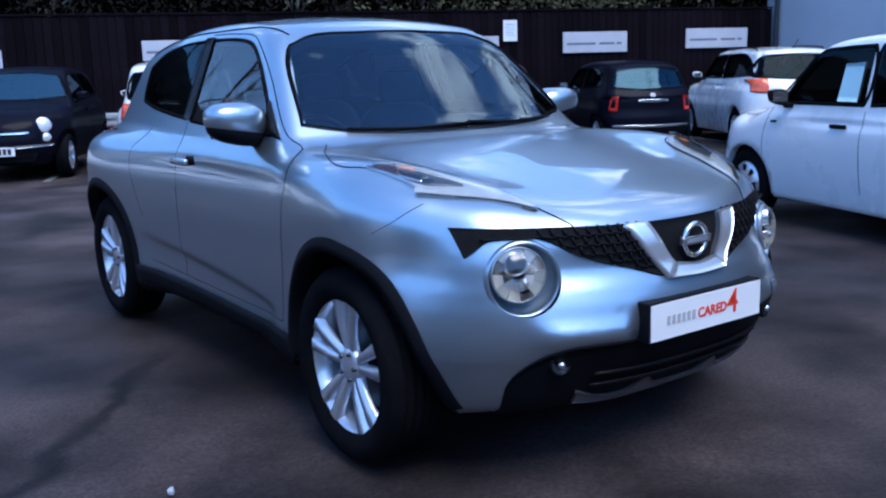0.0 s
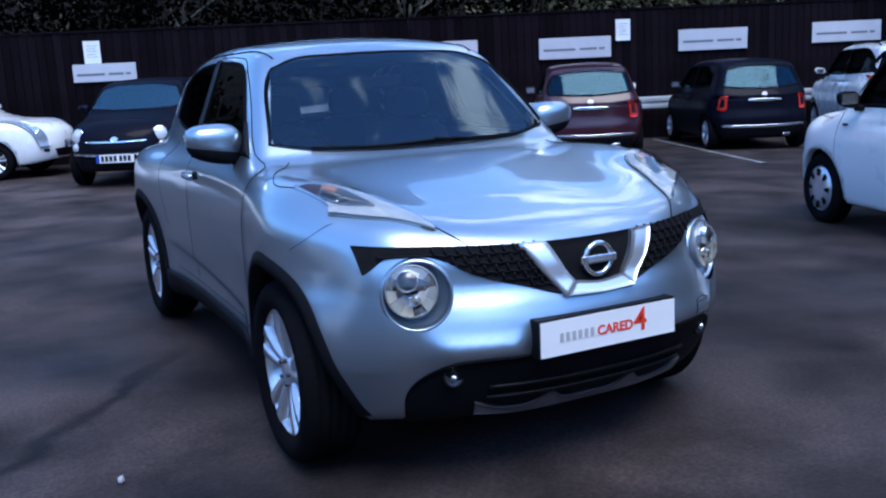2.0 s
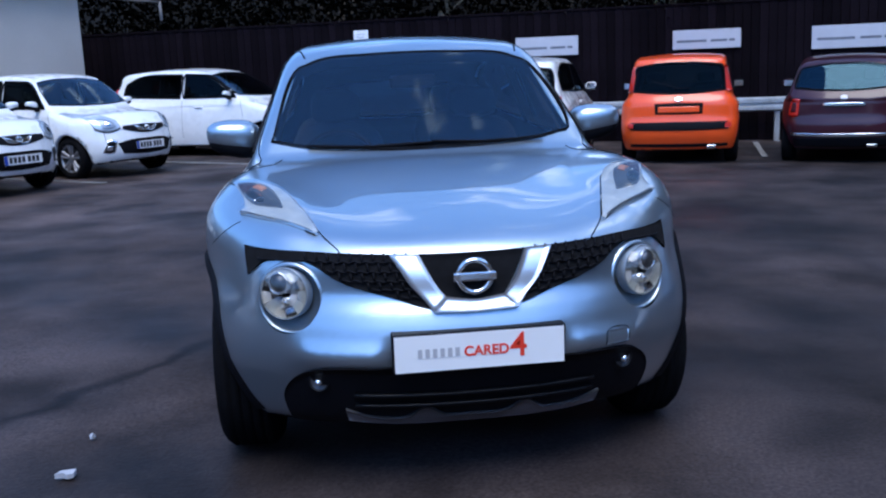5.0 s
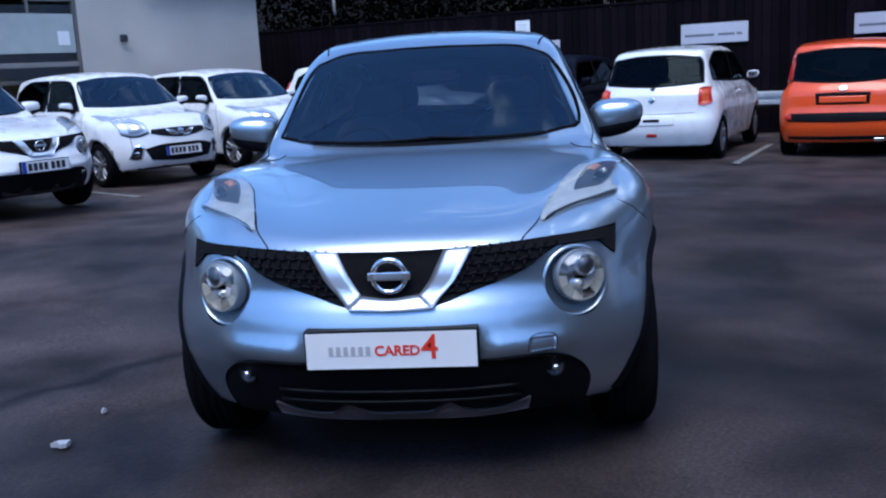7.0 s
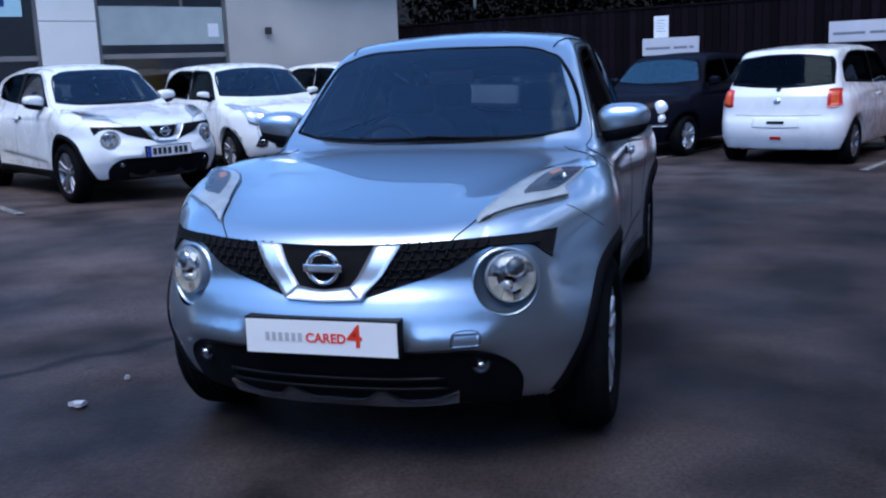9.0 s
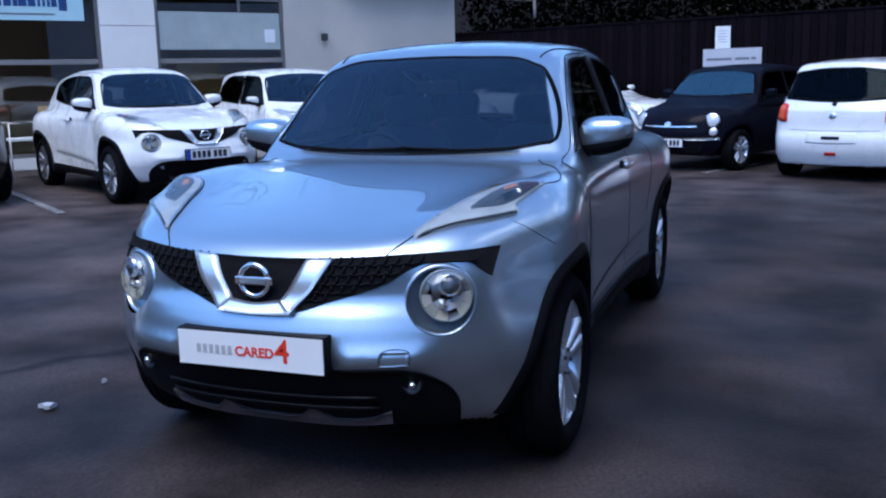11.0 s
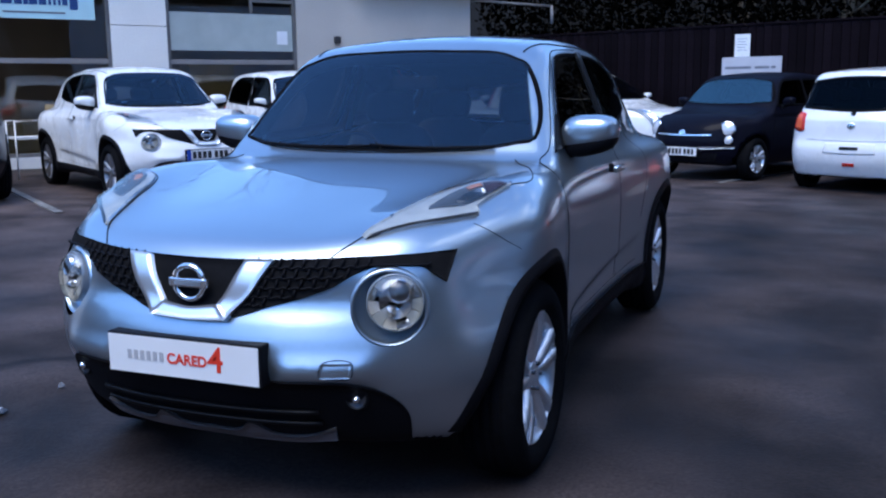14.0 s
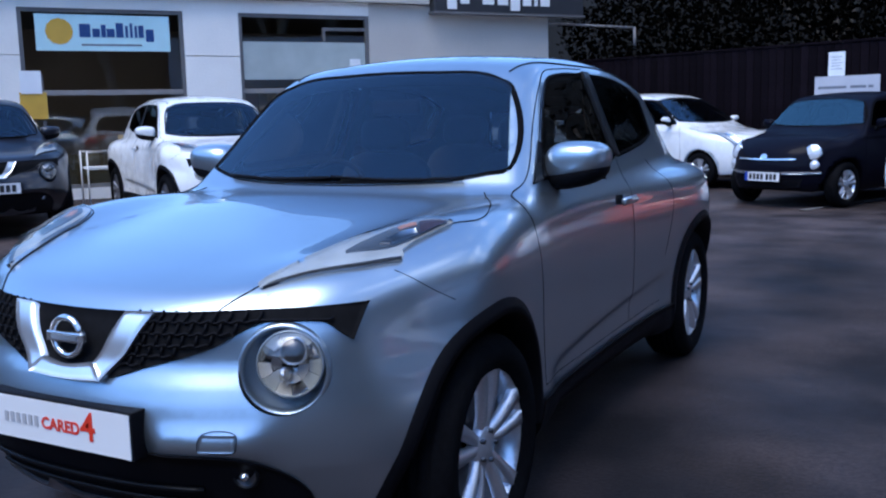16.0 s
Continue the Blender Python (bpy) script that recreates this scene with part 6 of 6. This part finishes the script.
repainted(c2, parked(-3.6, 11.15, 53.5), WHITE_PAINT, WHITE_PAINT, "white rounded hatchback parked nose-out beside grey cladding", "cars along the showroom")
repainted(c2, parked(3.28, 12.1, 157), WHITE_PAINT, WHITE_PAINT, "white rounded hatchback with no rear plate, nose to fence", "cars along the fence")
electric_hatch(parked(-1.1, 13.95, 64), WHITE_PAINT, "white electric hatchback parked by the end of the fence", "cars along the showroom")
c3 = bubble_hatch(parked(0.28, 10.87, -27), NAVY_PAINT, "dark navy retro hatchback parked nose-out against the fence", "cars along the fence")
repainted(c3, parked(8.0, 10.75, 148.5), NAVY_PAINT, MAROON_PAINT, "dark maroon retro hatchback parked nose to the fence", "cars along the fence")
repainted(c3, parked(10.82, 10.45, 154), NAVY_PAINT, NAVY_PAINT, "dark navy retro hatchback parked nose to the fence", "cars along the fence")
c4 = boxy_hatch(parked(5.40, 2.18, 159.7), WHITE_PAINT, "white city car with wheel covers and black door handles", "", True, PLASTIC)
repainted(c4, parked(5.61, 11.7, 157), WHITE_PAINT, ORANGE_PAINT, "bright orange city car parked nose to the fence", "cars along the fence")
soft_crossover(parked(13.25, 9.06, 146), WHITE_PAINT, "white crossover with roof rails, nose to the fence", "cars along the fence")



# ---- trees ----
def limbs(rng, start, way, length, radius, depth, out, twigs):
    pts = [Vector(start)]
    d = Vector(way).normalized()
    n = 6
    for k in range(n):
        d = (d + Vector((rng.uniform(-1, 1), rng.uniform(-1, 1), rng.uniform(-0.4, 0.7))) * 0.16).normalized()
        pts.append(pts[-1] + d * length / n)
    out.append(tube([tuple(p) for p in pts], np.linspace(radius, radius * 0.55, n + 1), 6 if depth > 1 else 4))
    if depth == 0:
        twigs.append(pts[-1])
        return
    for k in range(rng.choice((2, 3, 3))):
        j = rng.randint(3, n)
        e = (d + Vector((rng.uniform(-1, 1), rng.uniform(-1, 1), rng.uniform(-0.3, 0.6))) * 0.8).normalized()
        limbs(rng, pts[j], e, length * rng.uniform(0.55, 0.78), radius * 0.5, depth - 1, out, twigs)


def joined(name, parts, mat, parent):
    vs, fs, k = [], [], 0
    for v, f in parts:
        vs.append(np.asarray(v))
        fs += [tuple(i + k for i in t) for t in f]
        k += len(v)
    return mk(name, np.concatenate(vs), fs, mat, parent)


def tree(x, y, h, seed, label, mat, depth=4, leaves=0):
    rng = random.Random(seed)
    root = thing("tree", pose(x, y, 0), label, "tree", "trees round the yard")
    out, twigs = [], []
    limbs(rng, (0, 0, -0.1), (rng.uniform(-0.1, 0.1), rng.uniform(-0.1, 0.1), 1), h * 0.42, h * 0.017, depth, out, twigs)
    mk("trunk", *out[0], mat, root)
    joined("branch_crown", out[1:], mat, root)
    if leaves:
        vs, fs = [], []
        for k in range(leaves):
            c = rng.choice(twigs) + Vector((rng.gauss(0, 0.4), rng.gauss(0, 0.4), rng.gauss(0, 0.35)))
            a, b = Vector((rng.gauss(0, 1), rng.gauss(0, 1), rng.gauss(0, 1))).normalized(), Vector((rng.gauss(0, 1), rng.gauss(0, 1), rng.gauss(0, 1))).normalized()
            q = rng.uniform(0.04, 0.09)
            i = len(vs)
            vs += [c - a * q, c + b * q * 0.6, c + a * q, c - b * q * 0.6]
            fs.append((i, i + 1, i + 2, i + 3))
        mk("crown", vs, fs, SHADED_LEAF, root, smooth=False)
    return root


def fence_xy(x, back):
    p = on_fence(x, -back).translation
    return p.x, p.y


for k, (x, back, h) in enumerate(((-1.2, 2.6, 7.5), (1.6, 1.3, 6.5), (3.8, 2.4, 7), (6.4, 1.4, 6), (8.6, 2.0, 7), (11.0, 1.5, 6.5), (13.2, 2.4, 7), (15.5, 1.6, 6))):
    tree(*fence_xy(x, back), h, 40 + k, "bare tree with ivy on its limbs behind the fence", PALE_BARK if k % 2 else BARK, 3, 500)
for k, (x, y, h) in enumerate(((17.0, 5.2, 20), (18.5, 8.0, 19), (16.5, 2.0, 19), (14.5, -4.0, 17), (-9.5, 25.0, 13), (-13.5, 21.0, 12), (-6.0, 28.5, 14))):
    tree(x, y, h, 90 + k, "tall bare winter tree beside the yard", BARK, 5)

rng = random.Random(5)
vs, fs = [], []
for k in range(38000):
    x, back = rng.uniform(-6.5, 17), 0.35 + abs(rng.gauss(0, 1.0))
    top = 3.3 + 0.9 * noise.noise((x * 0.45, 0.3, 2.0)) + 0.5 * back
    z = rng.uniform(1.6, max(top, 1.8))
    c = on_fence(x, -back, z).translation
    a, b = Vector((rng.gauss(0, 1), rng.gauss(0, 1), rng.gauss(0, 1))).normalized(), Vector((rng.gauss(0, 1), rng.gauss(0, 1), rng.gauss(0, 1))).normalized()
    q = rng.uniform(0.035, 0.085)
    i = len(vs)
    vs += [c - a * q, c + b * q * 0.7, c + a * q, c - b * q * 0.7]
    fs.append((i, i + 1, i + 2, i + 3))
# near-black leaves: the undergrowth's shade is in their colour
tagged(mk("ivy_undergrowth", vs, fs, SHADED_LEAF, smooth=False), "dark evergreen undergrowth rising behind the fence", "undergrowth", kind="stuff")
vs, fs = [], []
for k in range(1500):
    x = rng.gauss(10.5, 1.6) if k % 3 else rng.gauss(12.5, 0.8)
    c = on_fence(x, -rng.uniform(0.05, 0.5), rng.uniform(2.42, 2.95)).translation
    a, b = Vector((rng.gauss(0, 1), rng.gauss(0, 1), rng.gauss(0, 1))).normalized(), Vector((rng.gauss(0, 1), rng.gauss(0, 1), rng.gauss(0, 1))).normalized()
    q = rng.uniform(0.03, 0.07)
    i = len(vs)
    vs += [c - a * q, c + b * q * 0.7, c + a * q, c - b * q * 0.7]
    fs.append((i, i + 1, i + 2, i + 3))
tagged(mk("pale_foliage", vs, fs, LEAF_DRY, smooth=False), "yellow-green leaves hanging over the top of the fence", "foliage", kind="stuff")
# near-black sheet that stands for the shade inside the wood
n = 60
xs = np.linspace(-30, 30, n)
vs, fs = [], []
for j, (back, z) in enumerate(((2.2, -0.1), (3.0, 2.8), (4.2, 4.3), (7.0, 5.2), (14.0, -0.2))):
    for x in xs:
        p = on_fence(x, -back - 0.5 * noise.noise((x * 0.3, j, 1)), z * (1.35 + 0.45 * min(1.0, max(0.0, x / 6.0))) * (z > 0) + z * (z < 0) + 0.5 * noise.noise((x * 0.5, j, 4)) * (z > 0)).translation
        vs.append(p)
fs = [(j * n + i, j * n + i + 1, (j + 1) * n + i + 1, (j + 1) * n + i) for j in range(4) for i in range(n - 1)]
tagged(mk("wooded_bank", vs, fs, BANK_SHADE), "dark wooded bank behind the fence", "bank", kind="structure")

def treeline():
    """Unseen near-black trees added on the open sides to block low skylight and reflections."""
    rng = random.Random(21)
    vs, fs, n = [], [], 110
    ang = np.linspace(math.radians(150), math.radians(395), n)
    for j, (r, z) in enumerate(((25, -0.2), (25.4, 4.0), (26.5, 7.0), (30, 7.4), (34, -0.2))):
        for a in ang:
            # taller in the east, where the windscreen mirrors real trees
            h = z * (1.0 + 1.7 * max(0.0, math.cos(a)) ** 3) + (1.6 * noise.noise((a * 6, j, 2)) + 0.9 * noise.noise((a * 19, j, 5))) * (z > 0)
            vs.append((math.cos(a) * (r + noise.noise((a * 9, j, 8))), math.sin(a) * (r + noise.noise((a * 9, j, 8))) + 2, h))
    fs = [(j * n + i, (j + 1) * n + i, (j + 1) * n + i + 1, j * n + i + 1) for j in range(4) for i in range(n - 1)]
    for k in range(9000):
        a = rng.uniform(ang[0], ang[-1])
        r = 25.2 + rng.uniform(0, 2.0)
        c = Vector((math.cos(a) * r, math.sin(a) * r + 2, rng.uniform(1, (8.0 + 1.6 * noise.noise((a * 6, 2, 2))) * (1.0 + 1.7 * max(0.0, math.cos(a)) ** 3))))
        p, q = Vector((rng.gauss(0, 1), rng.gauss(0, 1), rng.gauss(0, 1))).normalized(), Vector((rng.gauss(0, 1), rng.gauss(0, 1), rng.gauss(0, 1))).normalized()
        e = rng.uniform(0.15, 0.35)
        i = len(vs)
        vs += [c - p * e, c + q * e * 0.7, c + p * e, c - q * e * 0.7]
        fs.append((i, i + 1, i + 2, i + 3))
    tagged(mk("treeline", vs, fs, SHADED_LEAF, smooth=False), "dark treeline closing the far sides of the yard", "treeline", kind="stuff")


treeline()

# ---- litter ----
for x, y, q, seed in ((-1.41, -0.21, 0.048, 3), (-1.41, 0.14, 0.02, 8)):
    rng = random.Random(seed)
    n = 9
    rim = [(math.cos(a) * q * rng.uniform(0.4, 1.2), math.sin(a) * q * rng.uniform(0.3, 0.8), rng.uniform(0.004, 0.025)) for a in np.linspace(0, 2 * math.pi, n, endpoint=False)]
    vs = [(0, 0, 0.022)] + rim + [(a, b, 0.0) for a, b, c in rim]
    fs = [(0, 1 + k, 1 + (k + 1) % n) for k in range(n)] + [(1 + k, 1 + n + k, 1 + n + (k + 1) % n, 1 + (k + 1) % n) for k in range(n)]
    lit = mk("paper_scrap", vs, fs, DEBRIS, smooth=False)
    lit.matrix_world = pose(x, y, 0.002, 0, 0, 35)
    tagged(lit, "torn white paper scrap lying on the tarmac", "litter", "paper scraps")
